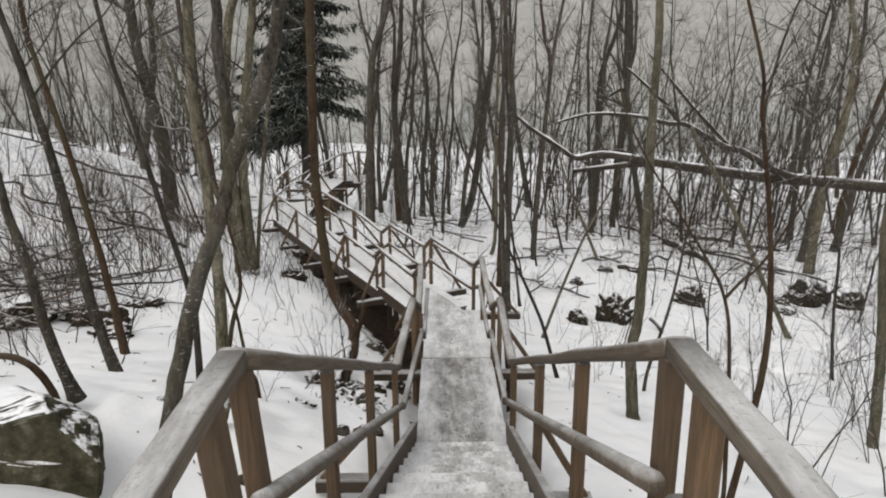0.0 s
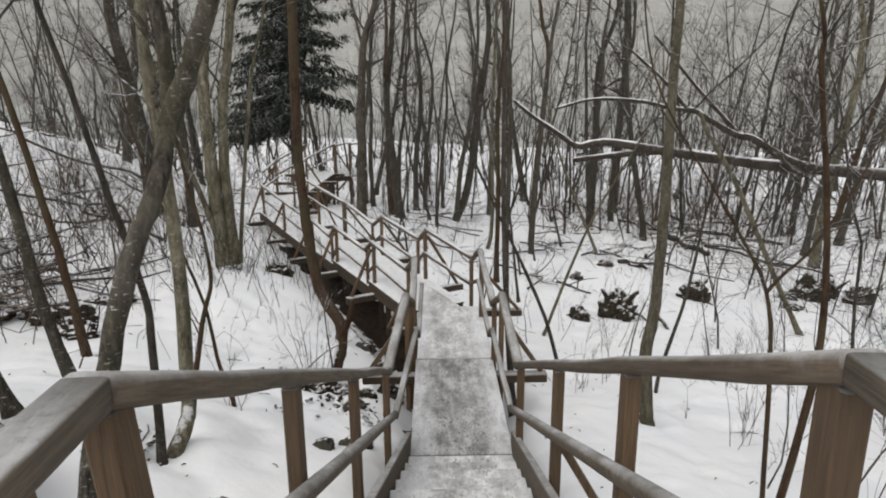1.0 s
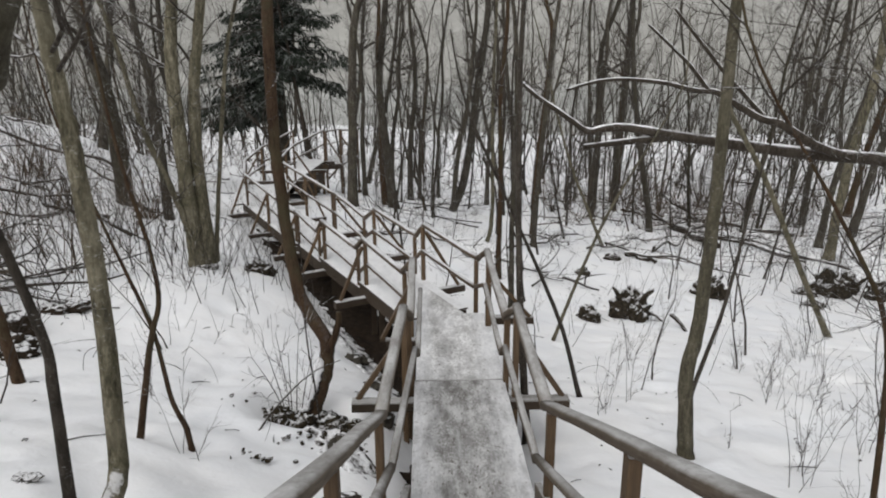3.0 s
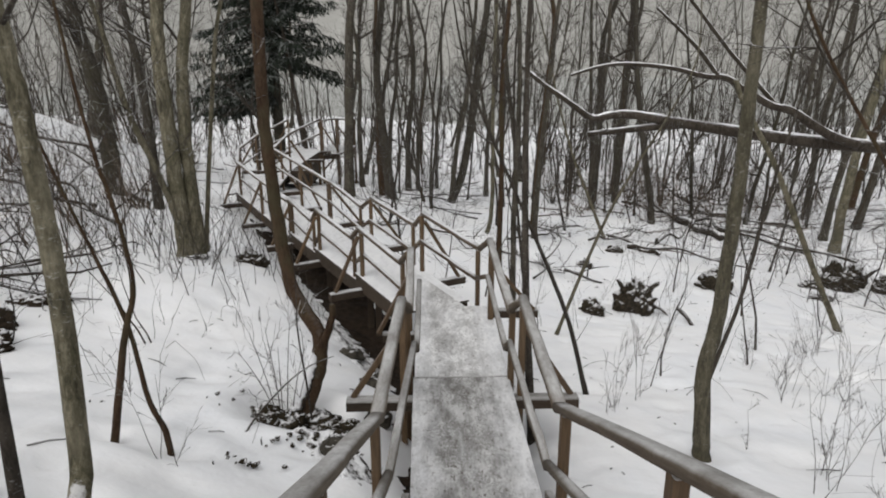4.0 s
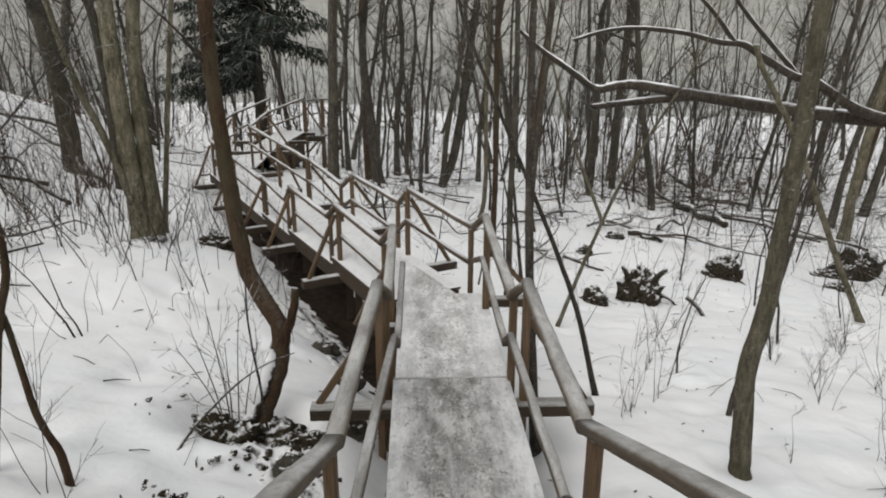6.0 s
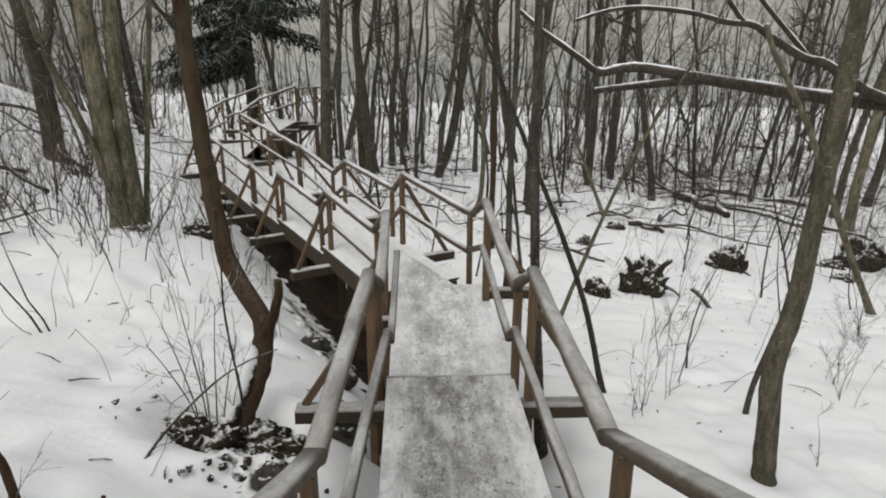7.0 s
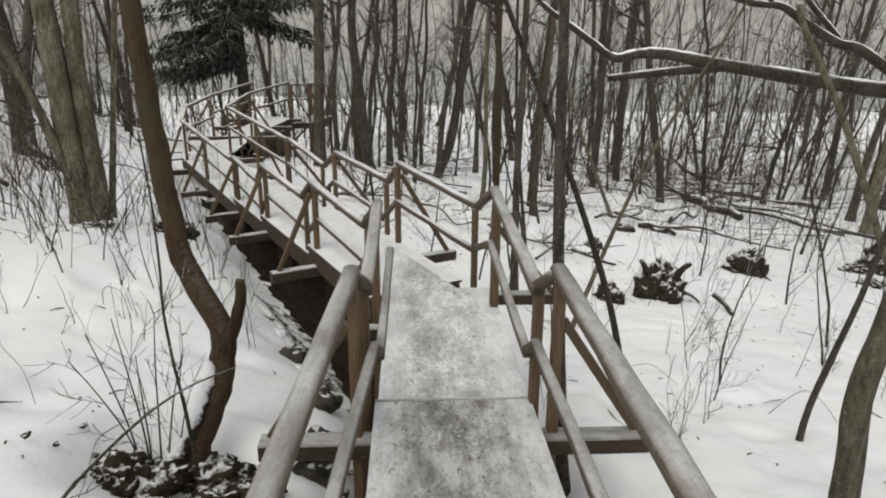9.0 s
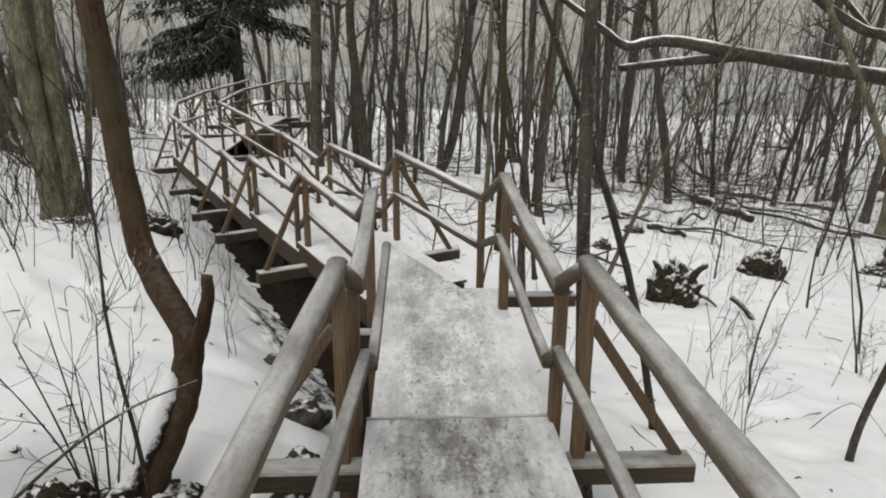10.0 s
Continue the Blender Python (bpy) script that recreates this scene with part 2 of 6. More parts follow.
BANK_EARTH = patchy_material("brown_bank_earth", [(0.35, (0.012, 0.009, 0.006)), (0.7, (0.065, 0.048, 0.033))], 0.95, 14, 0.45, 1.15, 14, (0.34, 0.62))
BRUSH_BROWN = bark_material("brown_brush", (0.045, 0.032, 0.022), (0.10, 0.074, 0.053), (0.17, 0.13, 0.097), 0.4)
STONE = patchy_material("wet_stone", [(0.35, (0.02, 0.018, 0.014)), (0.7, (0.09, 0.08, 0.065))], 0.95, 9, 0.78, 1.15, 14, (0.4, 0.65))


# ---------------------------------------------------------------- mesh helpers
class Shape:
    """Vertices and faces that are gathered into one mesh."""

    def __init__(self):
        self.v, self.f = [], []

    def rings(self, rings, close=True, caps=True):
        n, start = len(rings[0]), len(self.v)
        for r in rings:
            self.v.extend([tuple(p) for p in r])
        for i in range(len(rings) - 1):
            for k in range(n if close else n - 1):
                a, b2 = start + i * n + k, start + i * n + (k + 1) % n
                self.f.append((a, b2, b2 + n, a + n))
        if caps and n > 2:
            self.f.append(tuple(start + k for k in reversed(range(n))))
            self.f.append(tuple(start + (len(rings) - 1) * n + k for k in range(n)))

    def mesh(self, name, mat, smooth=False):
        me = bpy.data.meshes.new(name)
        me.from_pydata(self.v, [], self.f)
        me.materials.append(mat)
        if smooth:
            me.polygons.foreach_set("use_smooth", [True] * len(me.polygons))
        me.update()
        return me


def part(name, shape, mat, parent=None, label="", smooth=False):
    data = shape if isinstance(shape, bpy.types.Mesh) else shape.mesh(name, mat, smooth)
    ob = new(name, data)
    if parent is not None:
        ob.parent = parent
    return tagged(ob, label)


def thing(name, label, category, group="", at=(0, 0, 0)):
    ob = new(name)
    ob.location = at
    ob.empty_display_size = 0.2
    return tagged(ob, label, category, group)


def rounded(shape, p0, p1, w, h, square, steps, rng, wob):
    """A planed rail with rounded edges, slightly uneven along its length."""
    p0, p1 = Vector(p0), Vector(p1)
    d = (p1 - p0).normalized()
    side = d.cross(Vector((0, 0, 1))).normalized()
    top = side.cross(d).normalized()
    rings = []
    for i in range(steps + 1):
        q = p0.lerp(p1, i / steps)
        if 0 < i < steps:
            q = q + side * rng.uniform(-wob, wob) + top * rng.uniform(-wob, wob)
        k = 1 + rng.uniform(-0.045, 0.045)
        ring = []
        for j in range(16):
            a = 2 * math.pi * (j + 0.5) / 16
            c, s = math.cos(a), math.sin(a)
            u = math.copysign(abs(c) ** square, c) * w / 2 * k
            v = math.copysign(abs(s) ** square, s) * h / 2 * k
            ring.append(q + side * u + top * v)
        rings.append(ring)
    shape.rings(rings)


def beam(shape, p0, p1, w, h, up=(0, 0, 1), chamfer=0.008, sag=0.0, steps=1, wob=0.0, rng=None):
    """A squared timber with broken edges from p0 to p1 (the middle of its section), w wide and h high."""
    p0, p1 = Vector(p0), Vector(p1)
    d = (p1 - p0).normalized()
    side = d.cross(Vector(up))
    side = side.normalized() if side.length > 1e-4 else Vector((1, 0, 0))
    top = side.cross(d).normalized()
    c = min(chamfer, w * 0.45, h * 0.45)
    a, b = w / 2, h / 2
    prof = [(-a + c, -b), (a - c, -b), (a, -b + c), (a, b - c), (a - c, b), (-a + c, b), (-a, b - c), (-a, -b + c)]
    rings = []
    for i in range(steps + 1):
        t = i / steps
        q = p0.lerp(p1, t) - top * sag * 4 * t * (1 - t)
        if rng is not None and 0 < i < steps:
            q = q + side * rng.uniform(-wob, wob) + top * rng.uniform(-wob, wob)
        rings.append([q + side * u + top * v for u, v in prof])
    shape.rings(rings)


def tube(shape, pts, radii, sides=6, caps=True, rng=None, lump=0.0):
    pts = [Vector(p) for p in pts]
    d0 = (pts[1] - pts[0]).normalized()
    ref = Vector((1, 0, 0)) if abs(d0.x) < 0.9 else Vector((0, 1, 0))
    u = d0.cross(ref).normalized()
    rings = []
    for i, p in enumerate(pts):
        d = (pts[min(i + 1, len(pts) - 1)] - pts[max(i - 1, 0)]).normalized()
        u = (u - d * u.dot(d)).normalized()
        v = d.cross(u)
        ring = []
        for k in range(sides):
            a = 2 * math.pi * k / sides
            r = radii[i] * (1 + (rng.uniform(-lump, lump) if rng else 0))
            ring.append(p + u * (r * math.cos(a)) + v * (r * math.sin(a)))
        rings.append(ring)
    shape.rings(rings, True, caps)


def smooth_line(pts, per=4):
    """A Catmull-Rom curve through the points."""
    pts = [Vector(p) for p in pts]
    out = []
    for i in range(len(pts) - 1):
        a, b, c, d = pts[max(i - 1, 0)], pts[i], pts[i + 1], pts[min(i + 2, len(pts) - 1)]
        for k in range(per):
            t = k / per
            out.append(0.5 * (2 * b + (c - a) * t + (2 * a - 5 * b + 4 * c - d) * t * t + (3 * b - a - 3 * c + d) * t ** 3))
    return out + [pts[-1]]


def blob(shape, centre, size, rng, rough=0.25, rings=7, sides=10, freq=1.6):
    """An uneven lump."""
    off = Vector((rng.uniform(-50, 50), rng.uniform(-50, 50), rng.uniform(-50, 50)))
    rows = []
    for i in range(rings + 1):
        th = math.pi * (0.04 + 0.92 * i / rings)
        row = []
        for k in range(sides):
            ph = 2 * math.pi * k / sides
            n = Vector((math.sin(th) * math.cos(ph), math.sin(th) * math.sin(ph), -math.cos(th)))
            r = 1 + rough * 2 * noise.noise(n * freq + off) + rough * 0.7 * noise.noise(n * freq * 2.7 + off) + rough * 0.35 * noise.noise(n * freq * 6 + off)
            row.append(Vector(centre) + Vector((n.x * size[0] * r, n.y * size[1] * r, n.z * size[2] * r)))
        rows.append(row)
    shape.rings(rows)


# ---------------------------------------------------------------- ground
def slope(x, y):
    """The lie of the land, without its small unevenness."""
    tx, yy = 12 * math.tanh(x / 12), max(y, -0.7)
    far = max(0.0, y - 84.0)
    z = (0.172 - 0.074 * tx - 0.093 * yy - 0.093 * tx * math.exp(-yy / 9) + 1.588 * math.exp(-yy / 4)
         - 0.096 * tx * math.exp(-((y - 17) / 8) ** 2) - 0.426 * math.exp(-((y - 12) / 5) ** 2 - (x / 3.5) ** 2)
         + 0.344 * math.exp(-((y - 23) / 6) ** 2 - ((x + 3) / 4.5) ** 2))
    z += 0.40 * math.exp(-((x + 3.5) ** 2 + (y - 4.6) ** 2) / 3) + 0.30 * math.exp(-((x + 4) ** 2 + (y - 11.5) ** 2) / 6)
    z -= 0.25 * math.exp(-((x - 3.7) ** 2 + (y - 15) ** 2) / 10)
    # the hollow along which the boards run off to the left
    t = max(0.0, min(1.0, ((x + 0.7) * -0.44 + (y - 9.4) * 0.898) / 10.0))
    off = (x + 0.7 + 4.4 * t) * 0.898 + (y - 9.4 - 8.98 * t) * 0.44
    z -= 0.34 * math.exp(-((off - 0.15) / 0.62) ** 2) * math.exp(-max(0.0, 8.2 - y) ** 2 / 1.2) * math.exp(-max(0.0, y - 18.5) ** 2 / 4)
    z += 0.22 * math.exp(-((x + 2.95) ** 2 + (y - 2.4) ** 2) / 0.22)
    # the bank that rises on the left
    z += min(2.4, 0.25 * max(0.0, -x - 7.0) ** 1.2) * math.exp(-(max(0.0, 8.0 - y) ** 2) / 9) * math.exp(-(max(0.0, y - 22) / 12) ** 2)
    # the ground lies lower under the first level boards
    z -= 0.30 * math.exp(-(x / 0.72) ** 4) * math.exp(-(max(0.0, 4.6 - y) ** 2 + max(0.0, y - 8.2) ** 2) / 0.5)
    # a flatter shelf above the shore, then the drop to the water
    z += 0.055 * (max(0.0, y - 38.0) - max(0.0, y - 84.0))
    return z - 0.26 * far


WELLS = [(-1.9, 2.4), (2.44, 7.3), (0.82, 7.95), (1.76, 9.27), (8.0, 14.0), (-2.36, 4.7), (-2.75, 5.95), (-2.31, 5.95), (-4.67, 13.3), (-3.8, 5.84), (-3.38, 4.29), (-2.29, 4.2), (3.13, 10.32), (4.97, 11.32)]


def wells(x, y):
    """The hollows that the snow leaves round the feet of trees."""
    z = 0.0
    if -6 < x < 8 and 1 < y < 15:
        for a, b in WELLS:
            r = (x - a) ** 2 + (y - b) ** 2
            if r < 1:
                z += 0.03 * math.exp(-((math.sqrt(r) - 0.38) / 0.14) ** 2) - 0.09 * math.exp(-r / 0.035)
        # the thawed hollow about the crooked tree's roots, with its rim of snow
        q = math.hypot((x + 1.55) / 1.25, y - 7.28)
        z += 0.08 * math.exp(-((q - 0.62) / 0.15) ** 2) - 0.17 * math.exp(-(q / 0.42) ** 4)
    return z


def ground(x, y):
    p = Vector((x, y, 0))
    near = math.exp(-((y - 8) / 25) ** 2)
    dent = max(0.0, noise.noise(p * 2.1 + Vector((7.3, 3.1, 0))) - 0.18) + 0.6 * max(0.0, noise.noise(p * 4.3 + Vector((1.7, 9.2, 0))) - 0.3)
    return slope(x, y) - 0.13 * near * dent + 0.08 * noise.noise(p * 0.45) + 0.022 * noise.noise(p * 1.3) + 0.018 * near * noise.noise(p * 2.4) + 0.013 * near * noise.noise(p * 4.6) + 0.006 * near * noise.noise(p * 11) + wells(x, y)


def build_ground():
    xs = list(np.concatenate([np.linspace(-400, -30, 14)[:-1], np.linspace(-30, -9, 40)[:-1], np.linspace(-9, 10, 250)[:-1], np.linspace(10, 34, 44)[:-1], np.linspace(34, 400, 14)]))
    ys = list(np.concatenate([np.linspace(-60, -4, 14)[:-1], np.linspace(-4, 18, 270)[:-1], np.linspace(18, 45, 80)[:-1], np.linspace(45, 110, 30)]))
    v = [(x, y, ground(x, y)) for y in ys for x in xs]
    n = len(xs)
    f = [(j * n + i, j * n + i + 1, (j + 1) * n + i + 1, (j + 1) * n + i) for j in range(len(ys) - 1) for i in range(n - 1)]
    me = bpy.data.meshes.new("ground")
    me.from_pydata(v, [], f)
    me.materials.append(SNOW)
    me.polygons.foreach_set("use_smooth", [True] * len(f))
    tagged(new("ground", me), "snow-covered woodland slope falling towards a lake", "snow ground", kind="structure")


build_ground()


def build_distance():
    """The grey lake below the wood and the wooded hillside behind it, haze in its colour."""
    m, nt, b = material("lake_ice", 0.6, 0.2)
    nt.links.new(ramp(nt, noise_node(nt, 0.06, 5, 0.65, (0.12, 1, 1)), [(0.3, (0.29, 0.295, 0.275)), (0.7, (0.38, 0.38, 0.355))]), b.inputs["Base Color"])
    s = Shape()
    s.v = [(-3000, 95, -8.6), (3000, 95, -8.6), (3000, 3500, -8.6), (-3000, 3500, -8.6)]
    s.f = [(0, 1, 2, 3)]
    ob = part("water", s, m)
    tagged(ob, "flat grey lake seen through the trees", "lake", kind="structure")
    # Pale grey base colour stands in for mist over the far woods.
    m, nt, b = material("haze_pale_hillside", 1.0, 0.0)
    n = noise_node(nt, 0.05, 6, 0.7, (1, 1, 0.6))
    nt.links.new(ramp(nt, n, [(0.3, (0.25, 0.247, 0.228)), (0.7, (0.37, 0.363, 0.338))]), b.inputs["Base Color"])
    s = Shape()
    rows = []
    for j in range(14):
        row = []
        for i in range(90):
            a = radians(-100 + 200 * i / 89)
            r = 320 + 28 * j
            h = -9 + 150 * (j / 13) ** 0.8 * (0.85 + 0.3 * noise.noise(Vector((a * 3, 0, 0))))
            row.append(Vector((r * math.sin(a), r * math.cos(a), h)))
        rows.append(row)
    s.rings(rows, close=False, caps=False)
    tagged(part("backdrop", s, m, smooth=True), "wooded hillside beyond the lake, pale with painted haze", "hillside", kind="structure")


build_distance()

# ---------------------------------------------------------------- the boardwalk
RNG = random.Random(11)


def post(parent, x, y, top, bottom=None, w=0.075, d=0.095, lean=(0, 0), turn=0.0, label=""):
    s = Shape()
    z0 = ground(x, y) - 0.1 if bottom is None else bottom
    beam(s, (x - lean[0], y - lean[1], z0), (x, y, top), w, d, (math.sin(turn), math.cos(turn), 0), 0.007)
    part("post", s, POST, parent, label)


def rail(parent, name, a, b, w=0.10, h=0.085, round_=0.03, over=0.0, mat=None):
    a, b = Vector(a), Vector(b)
    d = (b - a).normalized()
    s = Shape()
    n, ln, off = max(2, int((b - a).length / 0.35)), (b - a).length, RNG.uniform(-8, 8)
    rounded(s, (0, off - over, 0), (0, off + ln + over, 0), w, h, 0.22 if round_ < 0.02 else 0.58 if round_ < 0.03 else 0.82, n, RNG, 0.005)
    ob = part(name, s, mat or RAIL, parent, smooth=True)
    side = d.cross(Vector((0, 0, 1))).normalized()
    turn = Matrix((side, d, side.cross(d))).transposed().to_4x4()
    ob.matrix_basis = Matrix.Translation(a - d * off) @ turn


def sleeper(parent, a, b, w=0.12, h=0.11, mat=None):
    s = Shape()
    beam(s, a, b, w, h, (0, 0, 1), 0.01, 0, 3, 0.003, RNG)
    part("sleeper", s, mat or SLEEPER, parent)


def brace(parent, a, b, w=0.06, h=0.05):
    s = Shape()
    beam(s, a, b, w, h, (0, 0, 1), 0.006)
    part("brace", s, POST, parent)


def board(parent, name, corners, thick, mat, edge=0.006):
    """A flat panel with a softened upper edge; corners run round it as seen from above, anticlockwise."""
    c = [Vector(p) for p in corners]
    mid = sum(c, Vector()) / len(c)
    s = Shape()
    ins = [p + (mid - p).normalized() * edge for p in c]
    s.rings([[p - Vector((0, 0, thick)) for p in c], [p - Vector((0, 0, edge)) for p in c], ins])
    part(name, s, mat, parent)


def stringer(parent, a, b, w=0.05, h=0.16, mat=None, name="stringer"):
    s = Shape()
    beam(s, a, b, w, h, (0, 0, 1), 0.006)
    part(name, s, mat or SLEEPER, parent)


# upper landing, where the walk begins
LAND = 2.24
landing = thing("stair_landing", "wooden landing with snowy handrails at the head of a stair", "landing", "boardwalk", (-0.2, -1, LAND))


def adopt(top):
    """Keep children where they were built, in world places, under their thing."""
    bpy.context.view_layer.update()
    for o in top.children:
        o.matrix_parent_inverse = top.matrix_basis.inverted()


for i in range(12):
    y0 = -2.7 + i * 0.285
    board(landing, "plank", [(-0.72, y0, LAND), (0.32, y0, LAND), (0.32, y0 + 0.275, LAND), (-0.72, y0 + 0.275, LAND)], 0.035, DECK)
for x in (-0.66, 0.26):
    stringer(landing, (x, -2.7, LAND - 0.12), (x, 0.7, LAND - 0.12))
for x, near, hz in ((-0.82, -0.60, 3.075), (0.47, 0.24, 3.10)):
    rail(landing, "handrail", (near, -2.7, hz + 0.16), (x, 0.79, hz), 0.08, 0.06, 0.014)
    rail(landing, "mid_rail", (x * 0.75, -2.7, 2.72), (x * 0.9, 0.60, 2.72), 0.07, 0.07)
    for y in (-2.6, -1.0, 0.52):
        post(landing, near + (x - near) * (y + 2.7) / 3.49, y, hz + 0.02 + 0.16 * (0.79 - y) / 3.49 - 0.04, None, 0.065, 0.08, (-0.15 if x < 0 else 0.0, 0))
adopt(landing)

# the stair
stair = thing("stair_flight", "steep wooden outdoor stair with rimed treads and handrails", "stairs", "boardwalk", (-0.1, 3, 1))
STEPS = 13
TOP_Y, FOOT_Y, FOOT_Z = 0.70, 5.45, 0.05
for i in range(STEPS):
    z = LAND - (LAND - FOOT_Z) * (i + 1) / STEPS
    y0 = TOP_Y + (FOOT_Y - TOP_Y) * i / STEPS
    y1 = TOP_Y + (FOOT_Y - TOP_Y) * (i + 1) / STEPS + 0.03
    cx = -0.2 + 0.2 * (i + 0.5) / STEPS
    if i < STEPS - 1:
        board(stair, "tread", [(cx - 0.47, y0, z), (cx + 0.47, y0, z), (cx + 0.47, y1, z), (cx - 0.47, y1, z)], 0.045, DECK)
for sx in (-0.515, 0.515):
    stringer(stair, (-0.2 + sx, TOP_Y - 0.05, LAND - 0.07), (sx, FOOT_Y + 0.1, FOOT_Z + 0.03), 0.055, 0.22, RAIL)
STAIR_RAILS = (((-0.82, 0.80, 3.075), (-0.68, 5.35, 0.95)), ((0.47, 0.80, 3.10), (0.52, 5.40, 0.97)))
for a, b in STAIR_RAILS:
    a, b = Vector(a), Vector(b)
    rail(stair, "handrail", a, b, 0.094, 0.066, 0.022)
    inward = 0.05 if a.x < 0 else -0.05
    pole = Shape()
    q0, q1 = a.lerp(b, -0.015) + Vector((inward * 1.3, 0, -0.465 if a.x < 0 else -0.43)), b + Vector((inward * 1.2, 0, -0.44))
    tube(pole, [q0.lerp(q1, i / 8) for i in range(9)], [0.036] * 9, 10, True, RNG, 0.03)
    part("mid_rail", pole, RAIL, stair, "round pole", True)
    for y in (0.84, 2.05, 3.45, 5.2):
        t = (y - a.y) / (b.y - a.y)
        q = a.lerp(b, t)
        post(stair, q.x, y, q.z - 0.03, None, 0.06, 0.085, (-0.12, 0) if a.x < 0 and y < 1 else (0, 0))
    for y in (3.45,):
        q = a.lerp(b, (y - a.y) / (b.y - a.y))
        s = -1 if a.x < 0 else 1
        gz = max(ground(q.x + s * 0.3, y) + 0.1, q.z - 1.25)
        sleeper(stair, (-0.1, y + 0.1, gz), (q.x + s * 0.45, y + 0.1, gz))
        brace(stair, (q.x + s * 0.40, y + 0.1, gz + 0.05), (q.x + s * 0.03, y + 0.1, q.z - 0.55))
adopt(stair)


def platform(label, a, b, wl, wr, za, zb, seams=0, mat=None):
    """A level stretch of deck from a to b (plan points on its middle line), with bearers below."""
    a, b = Vector((*a, 0)), Vector((*b, 0))
    d = (b - a).normalized()
    side = Vector((d.y, -d.x, 0))
    top = thing("boardwalk_section", label, "boardwalk", "boardwalk", (*((a + b) / 2).xy, (za + zb) / 2))
    n = seams + 1
    for i in range(n):
        t0, t1 = i / n, (i + 1) / n
        p0, p1 = a.lerp(b, t0), a.lerp(b, t1) - d * 0.006
        z0, z1 = za + (zb - za) * t0, za + (zb - za) * t1
        lift = Vector((0, 0, 1))
        board(top, "deck_panel", [p0 - side * wl + lift * z0, p0 + side * wr + lift * z0, p1 + side * wr + lift * z1, p1 - side * wl + lift * z1], 0.03, mat or DECK)
    for off in (-wl + 0.05, 0.0, wr - 0.05):
        stringer(top, a + side * off + Vector((0, 0, za - 0.03 - 0.085)), b + side * off + Vector((0, 0, zb - 0.03 - 0.085)), 0.05, 0.17)
    return top, d, side


# first level stretch below the stair
p1, _, _ = platform("level rimed wooden boardwalk section below the stair", (0.0, 5.40), (0.0, 7.70), 0.49, 0.50, 0.05, 0.0, 0, DECK_WORN)
for sx, a, b in ((-1, (-0.68, 5.35, 0.95), (-0.59, 7.50, 0.925)), (1, (0.52, 5.40, 0.97), (0.585, 7.50, 0.925))):
    a, b = Vector(a), Vector(b)
    rail(p1, "handrail", a, b, 0.10, 0.085, 0.03, 0.02)
    rail(p1, "mid_rail", a + Vector((-sx * 0.06, 0, -0.46)), (sx * 0.47, 7.5, 0.47), 0.062, 0.062, 0.028)
    post(p1, b.x - sx * 0.01, 7.40, 0.89, None, 0.06, 0.08)
    sleeper(p1, (sx * 0.3, 7.36, -0.10), (sx * 1.14, 7.36, -0.10), 0.14, 0.11)
    brace(p1, (sx * 1.08, 7.40, -0.05), (b.x + sx * 0.02, 7.40, 0.66), 0.055, 0.055)
adopt(p1)

s_edge = Shape()
beam(s_edge, (-0.49, 7.692, -0.012), (0.50, 7.692, -0.012), 0.03, 0.034, (0, 0, 1), 0.005)
part("edge_batten", s_edge, SLEEPER, p1, "dark wet nosing")
adopt(p1)

# second level stretch, with the corner piece where the way bends
p2, _, _ = platform("level rimed wooden boardwalk section ending in a bend", (0.02, 7.68), (0.02, 9.90), 0.50, 0.50, -0.09, -0.085)
board(p2, "deck_panel", [(-0.48, 9.905, -0.088), (0.18, 9.905, -0.088), (-0.50, 11.36, -0.095), (-0.56, 11.30, -0.095)], 0.03, DECK)
for sx, a, b, k in ((-1, (-0.52, 7.62, 0.78), (-0.53, 9.40, 0.86), 0.41), (1, (0.49, 7.62, 0.77), (0.45, 9.40, 0.97), 0.47)):
    a, b = Vector(a), Vector(b)
    rail(p2, "handrail", a, b, 0.09, 0.075, 0.026, 0.02)
    rail(p2, "handrail", (sx * 0.585, 7.47, 0.93), a + Vector((0, 0.02, 0.0)), 0.09, 0.075)
    rail(p2, "mid_rail", (sx * 0.45, 7.62, 0.35), (sx * 0.43, 9.40, b.z - k), 0.06, 0.065, 0.022)
    rail(p2, "mid_rail", (sx * 0.47, 7.48, 0.48), (sx * 0.45, 7.64, 0.36), 0.06, 0.065)
    post(p2, a.x + sx * 0.02, 7.66, a.z - 0.02, None, 0.06, 0.085)
    post(p2, b.x + sx * 0.03, 9.44, b.z - 0.02, None, 0.07, 0.09)
sleeper(p2, (0.2, 9.86, -0.18), (1.16, 9.86, -0.18), 0.12, 0.11)
sleeper(p2, (-0.9, 9.30, -0.26), (0.2, 9.30, -0.26), 0.12, 0.11)
brace(p2, (1.10, 9.82, -0.12), (0.50, 9.60, 0.62), 0.05, 0.05)
brace(p2, (-0.95, 9.28, -0.20), (-0.57, 9.42, 0.50), 0.05, 0.05)
adopt(p2)

# the stretches that run off to the left, each a small step lower
LEFT_RAIL = [((-0.68, 9.92, 0.54), (-1.34, 11.22, 0.66)), ((-1.49, 11.52, 0.44), (-2.26, 13.02, 0.53)),
             ((-2.40, 13.30, 0.26), (-3.02, 14.50, 0.38)), ((-3.10, 14.66, 0.33), (-5.15, 18.70, 0.46))]
RIGHT_RAIL = [((0.39, 10.10, 0.66), (-0.37, 11.45, 0.82)), ((-0.51, 11.80, 0.56), (-1.33, 13.72, 0.58)),
              ((-1.57, 14.20, 0.30), (-2.40, 16.00, 0.45)), ((-2.46, 16.12, 0.43), (-4.45, 19.90, 0.62))]
